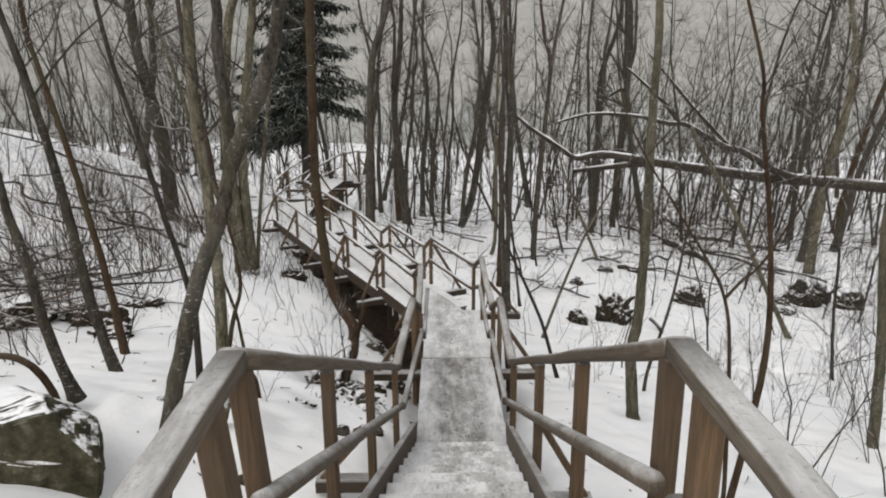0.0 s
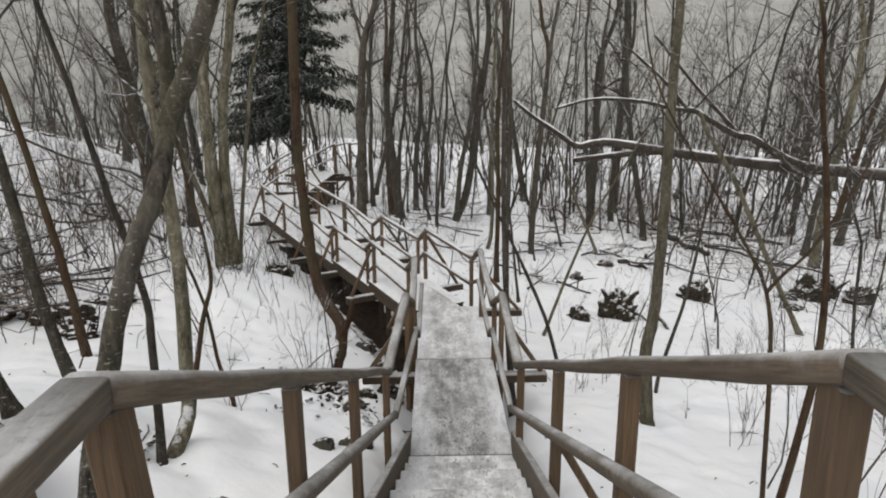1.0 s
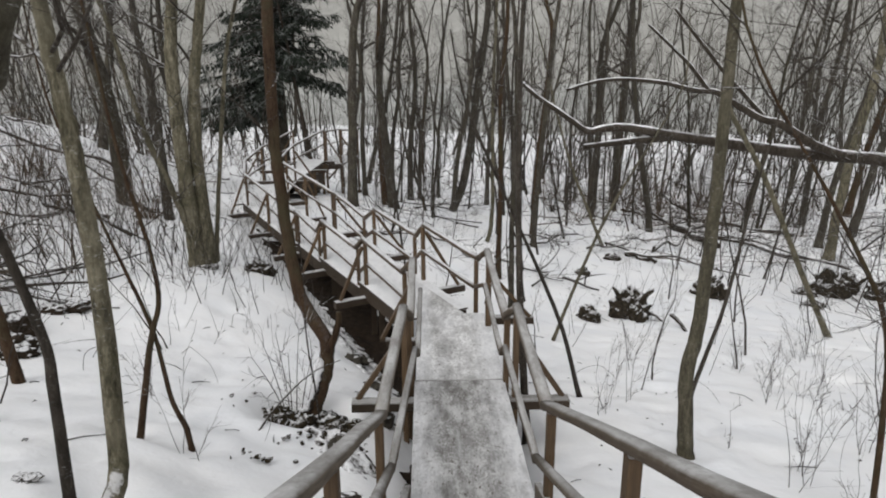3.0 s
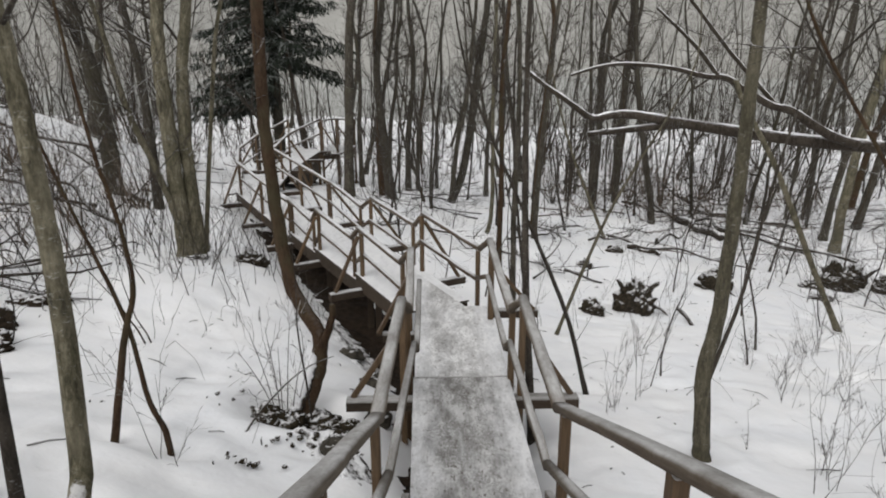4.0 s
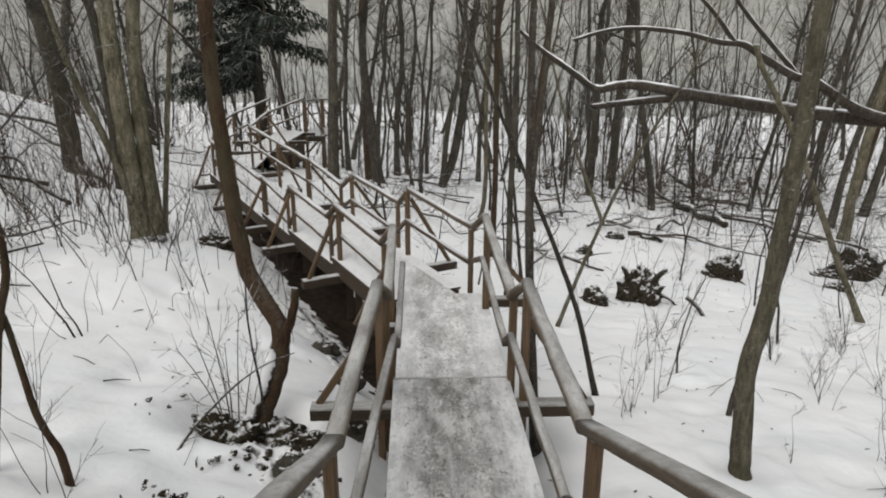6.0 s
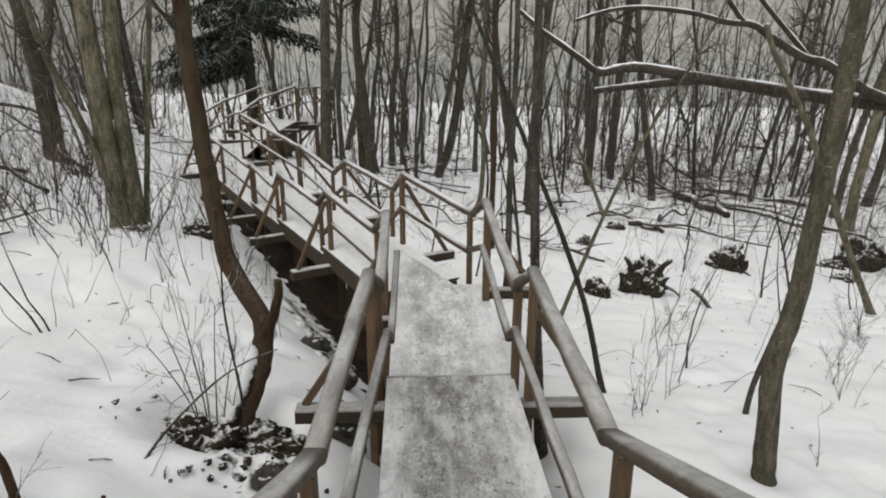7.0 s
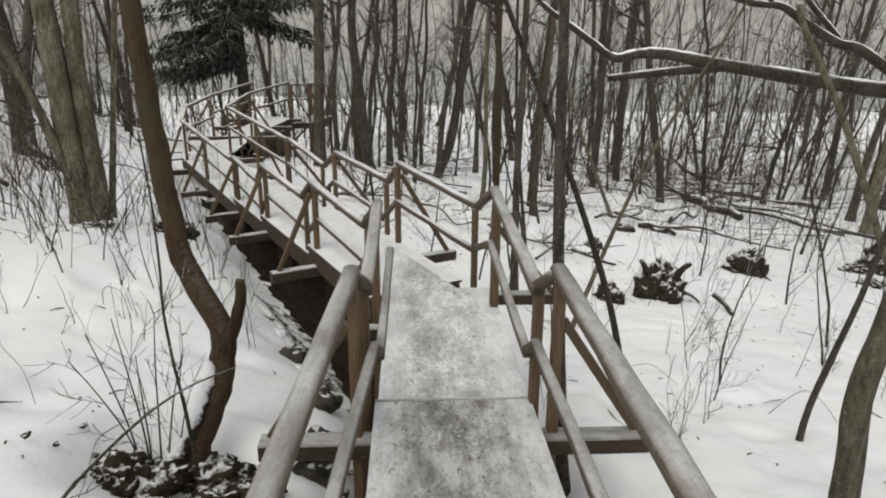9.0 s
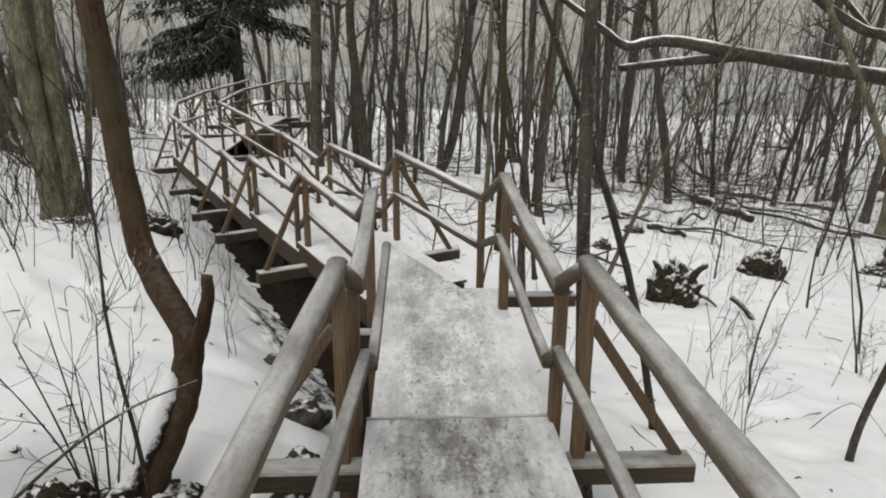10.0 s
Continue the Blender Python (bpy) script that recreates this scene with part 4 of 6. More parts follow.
NEAR = [
    # label, stems, branches, material, first
    ("grey-barked forked tree leaning over the stair, snow flecks on bark", [([(-1.90, 2.4, 1.15), (-1.81, 2.4, 1.7), (-1.74, 2.45, 2.08), (-1.56, 2.55, 2.78), (-1.43, 2.65, 3.13), (-1.40, 2.78, 3.4), (-1.40, 2.8, 3.67), (-1.42, 2.8, 4.03), (-1.43, 2.8, 4.4)], 0.060, 0.050, 4),
                                                                             ([(-1.41, 2.78, 3.36), (-1.27, 2.7, 3.6), (-1.11, 2.6, 3.91), (-1.0, 2.5, 4.22)], 0.052, 0.055, 4)], 4, BARK_FORK, 0.7),
    ("slender olive-grey tree with a bent foot in deep snow", [([(2.44, 7.3, -0.85), (2.40, 7.28, -0.5), (2.33, 7.25, 0.2), (2.38, 7.2, 0.9), (2.36, 7.1, 2.1), (2.31, 7.0, 3.0), (2.31, 7.0, 4.4)], 0.095, 0.075, 4)], 4, BARK_OLIVE, 0.75),
    ("red-brown tree with a crooked foot beside the boardwalk", [([(-1.60, 7.42, -0.5), (-1.57, 7.5, -0.2), (-1.50, 7.66, -0.02), (-1.46, 7.8, 0.14), (-1.48, 7.96, 0.40), (-1.77, 8.25, 0.78), (-1.90, 8.42, 1.35), (-1.97, 8.45, 2.1), (-1.99, 8.45, 2.9), (-1.93, 8.45, 4.84)], 0.098, 0.15, 3),
                                                                ([(-1.45, 7.85, 0.25), (-1.36, 7.85, 0.46), (-1.31, 7.85, 0.63), (-1.30, 7.85, 0.76)], 0.05, 0.03, 0)], 3, BARK_RED, 0.7),
    ("thin dark tree close behind the handrail", [([(0.82, 7.95, -1.0), (0.73, 7.95, 0.18), (0.67, 7.95, 1.1), (0.64, 7.95, 2.1), (0.62, 7.95, 3.0), (0.63, 7.95, 4.8)], 0.05, 0.04, 3)], 3, TWIG, 0.6),
    ("thin dark sapling leaning in the snow", [([(1.76, 9.27, -1.2), (1.44, 9.0, -0.1), (1.07, 8.6, 0.79), (0.71, 8.3, 1.55), (0.15, 8.1, 2.78)], 0.035, 0.018, 1)], 3, TWIG, 0.5),
    ("pale thin tree leaning far over in the snow", [([(8.24, 14.0, -2.44), (7.42, 14.0, -0.90), (6.53, 14.0, 0.84), (5.98, 14.0, 1.73), (5.62, 14.0, 2.28), (5.42, 14.0, 2.7)], 0.060, 0.045, 0)], 1, BARK_CLUMP, 0.6),
    ("pale grey sapling leaning over the clearing", [([(1.90, 12.3, -1.8), (2.3, 12.3, -0.6), (2.75, 12.3, 0.6), (3.15, 12.3, 1.4), (3.6, 12.3, 2.2)], 0.036, 0.028, 2)], 3, BARK_OLIVE, 0.5),
    ("thin dark tree leaning in the open snow", [([(3.03, 8.7, -1.3), (3.05, 8.7, -0.75), (3.3, 8.7, 0.25), (3.42, 8.7, 0.95), (3.5, 8.7, 1.6)], 0.035, 0.022, 3)], 3, TWIG, 0.5),
    ("thin red-brown sapling with forking twigs beside the stair", [([(2.25, 4.1, -0.2), (2.42, 4.1, 1.02), (2.47, 4.1, 1.79), (2.39, 4.1, 2.61), (2.22, 4.1, 3.57), (2.18, 4.1, 3.9)], 0.035, 0.02, 2)], 8, BARK_RED, 0.3),
    ("grey tree at the edge of the clearing", [([(5.43, 6.7, -1.3), (5.36, 6.7, -0.3), (5.27, 6.7, 0.65), (5.09, 6.7, 2.09)], 0.078, 0.07, 5)], 4, BARK_OLIVE, 0.5),
    ("mossy thin grey tree in the snow", [([(-2.36, 4.22, 0.45), (-2.28, 4.28, 0.70), (-2.19, 4.45, 0.92), (-2.23, 4.68, 1.12), (-2.2, 4.7, 1.99), (-2.21, 4.7, 2.75), (-2.24, 4.7, 3.16), (-2.27, 4.7, 3.7)], 0.072, 0.085, 4)], 4, BARK_CLUMP, 0.6),
    ("twin-stemmed thin sapling crossing over itself", [([(-2.76, 5.95, 0.15), (-2.55, 5.95, 1.10), (-2.49, 5.95, 1.34), (-2.40, 5.95, 1.66), (-2.45, 5.95, 2.2), (-2.55, 5.95, 2.7)], 0.032, 0.02, 2),
                                                         ([(-2.30, 5.97, 0.15), (-2.32, 5.97, 0.48), (-2.41, 5.97, 0.74), (-2.49, 5.98, 1.34), (-2.64, 5.98, 1.85), (-2.75, 5.98, 2.2)], 0.028, 0.015, 2)], 3, BARK_RED, 0.5),
    ("thick old tree of joined mossy stems and leaning side stem", [([(-4.27, 12.1, -0.25), (-4.28, 12.1, 0.5), (-4.31, 12.1, 1.26), (-4.34, 12.1, 2.12), (-4.34, 12.1, 2.94), (-4.30, 12.1, 3.72)], 0.155, 0.15, 6),
                                                ([(-4.10, 12.16, -0.2), (-4.10, 12.2, 0.6), (-4.12, 12.2, 1.7), (-4.05, 12.2, 2.94), (-3.92, 12.2, 3.72)], 0.125, 0.12, 6),
                                                ([(-4.30, 12.0, 0.55), (-4.42, 11.98, 1.05), (-4.63, 11.95, 1.7), (-4.81, 11.95, 2.21), (-4.96, 11.95, 2.86), (-5.12, 11.95, 3.72)], 0.06, 0.055, 5),
                                                ([(-4.02, 12.3, 0.0), (-3.92, 12.5, 1.2), (-3.62, 12.6, 3.4)], 0.045, 0.04, 5)], 9, BARK_CLUMP, 0.2),
    ("tall dark tree on the snowy bank", [([(-7.66, 17.2, -0.5), (-7.66, 17.2, 0.9), (-7.68, 17.2, 1.7), (-7.82, 17.2, 2.85), (-8.02, 17.2, 4.01)], 0.23, 0.2, 6)], 8, BARK_OLD, 0.3),
    ("grey-brown tree behind the old one", [([(-6.35, 16.4, -0.6), (-6.36, 16.4, 1.1), (-6.38, 16.4, 2.29), (-6.47, 16.4, 3.31), (-6.57, 16.4, 3.97)], 0.12, 0.1, 5)], 7, BARK, 0.3),
    ("leaning grey-brown tree among saplings", [([(-3.80, 5.84, 0.55), (-3.98, 5.84, 1.42), (-4.1, 5.84, 2.48), (-4.22, 5.84, 3.36), (-4.36, 5.84, 4.07), (-4.48, 5.84, 4.6)], 0.065, 0.045, 4)], 6, BARK_FORK, 0.4),
    ("leaning thin grey-brown tree by the boulder", [([(-3.38, 4.29, 1.15), (-3.54, 4.29, 1.78), (-3.63, 4.29, 2.47), (-3.72, 4.29, 3.03)], 0.055, 0.04, 4)], 5, BARK_FORK, 0.4),
    ("brown thin tree leaning from the bank's foot", [([(-4.30, 7.04, 0.2), (-4.36, 7.04, 0.9), (-4.48, 7.04, 1.9), (-4.7, 7.04, 3.2)], 0.062, 0.04, 4)], 5, BARK_RED, 0.4),
    ("thin dark leaning tree in the snow", [([(-2.29, 4.2, 0.7), (-2.25, 4.2, 1.73), (-2.26, 4.2, 2.1), (-2.38, 4.1, 2.9), (-2.46, 4.0, 3.5), (-2.58, 3.9, 4.38)], 0.034, 0.026, 3)], 4, TWIG, 0.5),
    ("slender grey tree below the bend of the boardwalk", [([(1.35, 13.6, -1.6), (1.33, 13.6, 0.2), (1.36, 13.6, 2.0), (1.33, 13.6, 3.6)], 0.06, 0.055, 5)], 4, BARK, 0.25),
    ("dark thin tree with a leaning foot", [([(1.75, 14.6, -1.7), (1.62, 14.6, -0.6), (1.45, 14.6, 1.0), (1.40, 14.6, 3.0)], 0.035, 0.03, 4)], 5, TWIG, 0.3),
    ("straight brown tree in the middle of the slope", [([(1.40, 16.5, -1.9), (1.42, 16.5, 0.6), (1.38, 16.5, 2.6), (1.5, 16.5, 4.0)], 0.068, 0.06, 5)], 4, BARK_RED, 0.25),
    ("pale tree with a hooked foot", [([(1.25, 20.2, -2.2), (1.52, 20.2, -1.75), (1.62, 20.2, -0.6), (1.58, 20.2, 1.5), (1.62, 20.2, 3.8)], 0.075, 0.06, 5)], 4, BARK_CLUMP, 0.25),
    ("grey tree leaning a little over the slope", [([(2.9, 20.5, -2.4), (2.98, 20.5, -0.4), (3.15, 20.5, 2.0), (3.3, 20.5, 4.0)], 0.09, 0.075, 5)], 8, BARK, 0.25),
    ("twin grey trees at the lower edge of the clearing", [([(6.45, 27.8, -3.3), (6.5, 27.8, -0.5), (6.75, 27.8, 3.5)], 0.10, 0.09, 6), ([(6.6, 27.9, -3.3), (6.3, 27.9, 0.0), (6.1, 27.9, 3.6)], 0.085, 0.08, 6)], 8, BARK, 0.25),
    ("straight grey tree beside the far boardwalk", [([(-2.70, 22.1, -1.4), (-2.62, 22.1, 1.03), (-2.45, 22.1, 4.17)], 0.17, 0.13, 5)], 7, BARK, 0.35),
    ("grey tree with a gentle bend", [([(-1.40, 23.2, -1.7), (-1.67, 23.2, 0.92), (-1.8, 23.2, 2.62), (-1.62, 23.2, 4.24)], 0.16, 0.11, 5)], 7, BARK, 0.3),
    ("tree with a curved foot on the slope", [([(0.2, 25.2, -2.4), (0.62, 25.2, -2.1), (1.12, 25.2, -0.64), (1.56, 25.2, 2.59), (1.81, 25.2, 4.37)], 0.19, 0.13, 5)], 7, BARK, 0.3),
    ("dead leaning trunk beside the spruce", [([(-4.62, 27.0, -1.8), (-4.93, 27.0, 0.55), (-5.24, 27.0, 2.62), (-5.4, 27.0, 3.8)], 0.10, 0.09, 2)], 1, BARK_LOG, 0.5),
    ("second grey stem beside the twin trees", [([(7.9, 29.5, -3.3), (7.95, 29.5, 0.0), (8.2, 29.5, 3.6)], 0.12, 0.1, 6)], 8, BARK, 0.25),
    ("grey-brown tree leaning out of the brush", [([(3.1, 21.9, -2.5), (3.18, 21.9, 0.0), (3.5, 21.9, 3.8)], 0.10, 0.085, 5)], 7, BARK_RED, 0.3),
    ("pale bare stem leaning across the clearing's edge", [([(5.5, 21.8, -2.8), (4.85, 21.8, -1.3), (4.25, 21.8, 0.1), (3.7, 21.8, 1.8)], 0.06, 0.045, 3)], 5, BARK_CLUMP, 0.4),
    ("brown tree at the thicket's near edge", [([(13.35, 22.4, -3.5), (13.45, 22.4, -0.8), (13.9, 22.4, 2.6)], 0.17, 0.14, 6)], 8, BARK_CLUMP, 0.3),
    ("leaning grey tree in the thicket", [([(13.9, 24.0, -3.5), (14.2, 24.0, -0.6), (15.0, 24.0, 3.0)], 0.13, 0.11, 6)], 8, BARK, 0.3),
    ("grey tree leaning outwards in the thicket", [([(16.2, 25.7, -3.6), (16.8, 25.7, 0.0), (17.9, 25.7, 3.5)], 0.15, 0.12, 6)], 8, BARK, 0.3),
    ("slim grey tree deep in the thicket", [([(15.3, 27.6, -3.6), (15.4, 27.6, 0.2), (15.9, 27.6, 4.0)], 0.13, 0.11, 6)], 8, BARK, 0.3),
    ("brown tree deep in the thicket", [([(18.3, 29.4, -3.8), (18.9, 29.4, 0.2), (19.9, 29.4, 4.0)], 0.15, 0.12, 6)], 8, BARK_RED, 0.3),
    ("thin red-brown sapling forking low beside the stair", [([(2.50, 4.6, -0.35), (2.49, 4.6, 0.1), (2.41, 4.6, 1.32), (2.31, 4.6, 1.92), (2.08, 4.6, 2.34), (1.85, 4.6, 2.69)], 0.026, 0.014, 2),
                                                               ([(2.31, 4.6, 1.92), (2.42, 4.6, 2.06), (2.59, 4.6, 2.23), (2.75, 4.6, 2.5), (2.95, 4.6, 2.9)], 0.016, 0.010, 1)], 7, BARK_RED, 0.3),
    ("dark stout tree with a twin close behind it", [([(-0.97, 28.0, -2.50), (-0.95, 28.0, -0.02), (-0.74, 28.0, 1.75), (-0.72, 28.0, 3.43)], 0.125, 0.11, 5)], 9, BARK, 0.2),
    ("dark tree close beside a stouter one", [([(-0.61, 29.0, -2.67), (-0.54, 29.0, -0.03), (-0.29, 29.0, 1.76), (-0.23, 29.0, 3.47)], 0.09, 0.08, 5)], 9, BARK, 0.2),
    ("slim dark tree behind the far boardwalk", [([(-2.71, 27.0, -2.15), (-2.78, 27.0, 0.16), (-2.68, 27.0, 1.81), (-2.75, 27.0, 3.38)], 0.10, 0.085, 5)], 9, BARK, 0.2),
    ("grey tree among others above the shore", [([(-1.87, 31.0, -2.80), (-1.78, 31.0, -0.05), (-1.49, 31.0, 1.79), (-1.41, 31.0, 3.54)], 0.105, 0.09, 5)], 9, BARK, 0.2),
    ("thin grey tree above the shore", [([(0.22, 30.0, -2.88), (0.22, 30.0, -0.03), (0.42, 30.0, 1.78), (0.41, 30.0, 3.51)], 0.08, 0.07, 5)], 9, BARK, 0.2),
    ("grey tree leaning towards the water", [([(2.25, 29.0, -2.99), (2.33, 29.0, -0.12), (2.59, 29.0, 1.72), (2.65, 29.0, 3.49)], 0.10, 0.085, 5)], 9, BARK, 0.2),
    ("thin dark tree between two stouter ones", [([(2.64, 26.0, -2.76), (2.53, 26.0, -0.22), (2.60, 26.0, 1.62), (2.49, 26.0, 3.37)], 0.08, 0.07, 5)], 9, TWIG, 0.2),
    ("slim brown tree between stouter ones", [([(-1.76, 24.0, -1.83), (-1.85, 24.0, 0.02), (-1.79, 24.0, 1.69), (-1.88, 24.0, 3.27)], 0.12, 0.10, 5)], 9, BARK_RED, 0.2),
    ("thin grey tree at the clearing's lower end", [([(0.63, 25.0, -2.36), (0.82, 25.0, -0.10), (1.16, 25.0, 1.65), (1.33, 25.0, 3.32)], 0.10, 0.09, 5)], 9, BARK, 0.2),
    ("stout grey tree at the wood's edge", [([(7.0, 29.7, -3.4), (7.1, 29.7, -0.5), (7.0, 29.7, 3.0)], 0.16, 0.14, 6)], 8, BARK, 0.3),
    ("stout tree with spreading limbs", [([(8.9, 33.0, -3.8), (9.0, 33.0, 0), (9.2, 33.0, 4.5)], 0.21, 0.17, 6)], 9, BARK, 0.25),
]
for k, (label, stems, nb, mat, first) in enumerate(NEAR):
    st = []
    for j, (pts, r0, r1, up) in enumerate(stems):
        full = grow_up(pts, up, (0, 0), 0.13, 40 + 7 * k + j) if up else pts
        st.append((full, r0, r1 * (0.35 if up else 1.0)))
    tree("tree", label, st, nb, mat, 100 + k, first=first)


# ---------------------------------------------------------------- fallen limb with snow on it
def lying(name, label, lines, mat, snow=0.0, group="fallen wood", category="fallen branch"):
    top = thing(name, label, category, group, lines[0][0][0])
    for j, (pts, r0, r1) in enumerate(lines):
        line = smooth_line(pts, 5)
        n = len(line)
        rad = [r0 + (r1 - r0) * i / (n - 1) for i in range(n)]
        rng = random.Random(j + 5)
        s = Shape()
        tube(s, line, rad, 9, True, rng, 0.08)
        wood = part("limb" if j else "stem", s, mat, top, smooth=True)
        if snow:
            s = Shape()
            rings = []
            for i, (p, r) in enumerate(zip(line, rad)):
                d = (line[min(i + 1, n - 1)] - line[max(i - 1, 0)]).normalized()
                side = d.cross(Vector((0, 0, 1))).normalized()
                up = side.cross(d)
                h = snow * (1.0 if j == 0 else 0.5) * rng.uniform(0.3, 1.2) * (0.25 if i in (0, n - 1) else 1)
                rings.append([p + side * (r * 0.5 * math.cos(a)) + up * (r * 0.88 + (h * math.sin(a) if 0 < k < 6 else -0.2 * r)) for k, a in enumerate(math.pi * q / 6 for q in range(7))])
            s.rings(rings, False, False)
            part("snow_cover", s, SNOW, wood, "thin ridge of snow", True)
    adopt(top)
    return top


lying("broken_limb", "long broken tree limb hung up in the wood, topped with snow",
      [([(10.8, 15.1, 1.12), (8.9, 15.0, 1.30), (7.2, 15.0, 1.47), (5.85, 15.0, 1.66), (4.65, 15.0, 1.84), (3.9, 15.0, 1.97), (3.45, 15.0, 1.97), (3.05, 15.0, 1.91), (2.6, 15.0, 2.2), (2.0, 15.0, 2.6), (1.6, 15.0, 2.92)], 0.150, 0.03),
       ([(4.9, 15.0, 1.78), (3.9, 15.05, 1.68), (3.0, 15.05, 1.58)], 0.085, 0.055),
       ([(8.4, 14.7, 1.38), (7.72, 14.7, 1.62), (6.95, 14.7, 2.06), (6.55, 14.7, 2.16), (5.95, 14.7, 2.47), (5.55, 14.7, 2.70), (5.1, 14.7, 2.74), (4.39, 14.7, 2.90), (3.33, 14.7, 2.96), (2.5, 14.7, 2.76)], 0.10, 0.025),
       ([(5.4, 14.7, 2.72), (4.9, 14.75, 3.3), (4.1, 14.8, 4.0)], 0.05, 0.02),
       ([(6.7, 14.7, 2.1), (5.7, 14.8, 3.1), (4.6, 14.8, 4.3)], 0.05, 0.025)], BARK_LOG, 0.022, category="broken limb")


# ---------------------------------------------------------------- the wood
def whip(shape, rng, base, height, r, lean, twigs):
    """A thin upright shoot with side twigs that rise along it."""
    p, d = Vector(base), Vector((lean[0], lean[1], 1)).normalized()
    pts, rad = [p.copy()], [r]
    n = 6
    for i in range(n):
        d = (d + Vector((rng.gauss(0, 0.13), rng.gauss(0, 0.13), 0.06))).normalized()
        p = p + d * height / n
        pts.append(p.copy())
        rad.append(max(0.0016, r * (1 - 0.85 * (i + 1) / n)))
    tube(shape, pts, rad, 4, False)
    for _ in range(twigs):
        i = rng.randint(1, n)
        dd = turned(rng, (pts[i] - pts[i - 1]).normalized(), 22, 62)
        limb(shape, rng, pts[i].lerp(pts[i - 1], rng.random()), dd, height * rng.uniform(0.12, 0.42), max(0.0020, rad[i] * 0.5), rng.choice((0, 0, 1)))


def wood_tree(label, seed, height, r, stems, low, mat):
    """One bare tree of the wood, standing at the origin."""
    rng = random.Random(seed)
    top = thing("tree", label, "bare tree", "woodland trees")
    crown = Shape()
    for k in range(stems):
        a = rng.uniform(0, 6.28)
        lean = Vector((math.cos(a), math.sin(a), 0)) * rng.uniform(0.02, 0.10 if stems == 1 else 0.26)
        p, d = Vector((math.cos(a) * 0.1 * (stems > 1), math.sin(a) * 0.1 * (stems > 1), -0.35)), (Vector((0, 0, 1)) + lean * 1.5).normalized()
        pts, rad = [p.copy()], [r * 1.35]
        n = 12
        h, rr = height * rng.uniform(0.8, 1.05), r * rng.uniform(0.65, 1.0)
        for i in range(n):
            d = (d + Vector((rng.gauss(0, 0.13), rng.gauss(0, 0.13), 0.05)) + lean * 0.1).normalized()
            p = p + d * h / n
            pts.append(p.copy())
            rad.append(rr * (1 - 0.78 * (i + 1) / n) * rng.uniform(0.94, 1.06))
        s = Shape()
        tube(s, pts, rad, 7, False)
        part("trunk", s, mat, top, smooth=True)
        for _ in range(int(rng.uniform(15, 22) / (1 + 0.35 * (stems - 1)))):
            t = rng.uniform(low, 0.97)
            i = min(int(t * n), n - 1)
            a = rng.uniform(0, 6.28)
            dd = Vector((math.cos(a), math.sin(a), rng.uniform(-0.05, 0.95)))
            limb(crown, rng, pts[i].lerp(pts[i + 1], rng.random()), dd, rng.uniform(0.8, 2.7) * (1 - 0.35 * t), max(0.006, rad[i] * rng.uniform(0.22, 0.45)), 2 if rng.random() < 0.5 else 1, 0.5)
    part("crown", crown, TWIG, top)
    adopt(top)
    return top


PROTO = [wood_tree("slender bare grey tree with upright twigs", 1, 8.5, 0.075, 1, 0.15, BARK),
         wood_tree("thin crooked bare sapling with dark bark", 2, 6.5, 0.045, 1, 0.10, TWIG),
         wood_tree("bare tree with two stems from one foot", 3, 9.0, 0.085, 2, 0.15, BARK),
         wood_tree("bare clump of three thin grey stems", 4, 8.0, 0.065, 3, 0.12, BARK),
         wood_tree("stout bare grey-brown tree with side limbs", 5, 10.5, 0.14, 1, 0.15, BARK),
         wood_tree("thin bare brown tree with fine twigs", 6, 7.5, 0.055, 1, 0.08, BARK_RED),
         wood_tree("slim bare tree leaning slightly, twiggy low down", 7, 7.0, 0.06, 1, 0.06, TWIG),
         wood_tree("bare mossy tree with low forking limbs", 8, 9.5, 0.11, 1, 0.12, BARK_OLD)]
WAY = [(-0.2, -3), (0, 5.4), (0, 9.8), (-1.3, 12), (-4.6, 19.5), (-4.65, 28.6), (-3, 32)]


def from_way(x, y):
    p, best = Vector((x, y)), 99.0
    for a, b in zip(WAY, WAY[1:]):
        a, b = Vector(a), Vector(b)
        t = max(0, min(1, (p - a).dot(b - a) / (b - a).length_squared))
        best = min(best, (p - a.lerp(b, t)).length)
    return best


def open_snow(x, y):
    """The clearings on both sides of the way, where only whips stand."""
    if y < 5:
        return -7.5 < x < 6.5
    right = 0 < x < 5.6 + 0.14 * y and y < 26.0 - 0.2 * x
    left = -4.6 < x <= 0 and y < 14
    return right or left


taken = [Vector((s[1][0][0][0][0], s[1][0][0][0][1])) for s in NEAR] + [Vector((-6.0, 28.0))]
rng = random.Random(77)
free_proto = set(range(len(PROTO)))
bands = ((64, -13, 16, 6, 27, 0.9), (88, -26, 30, 26, 46, 0.9), (48, -42, 48, 44, 82, 1.5))
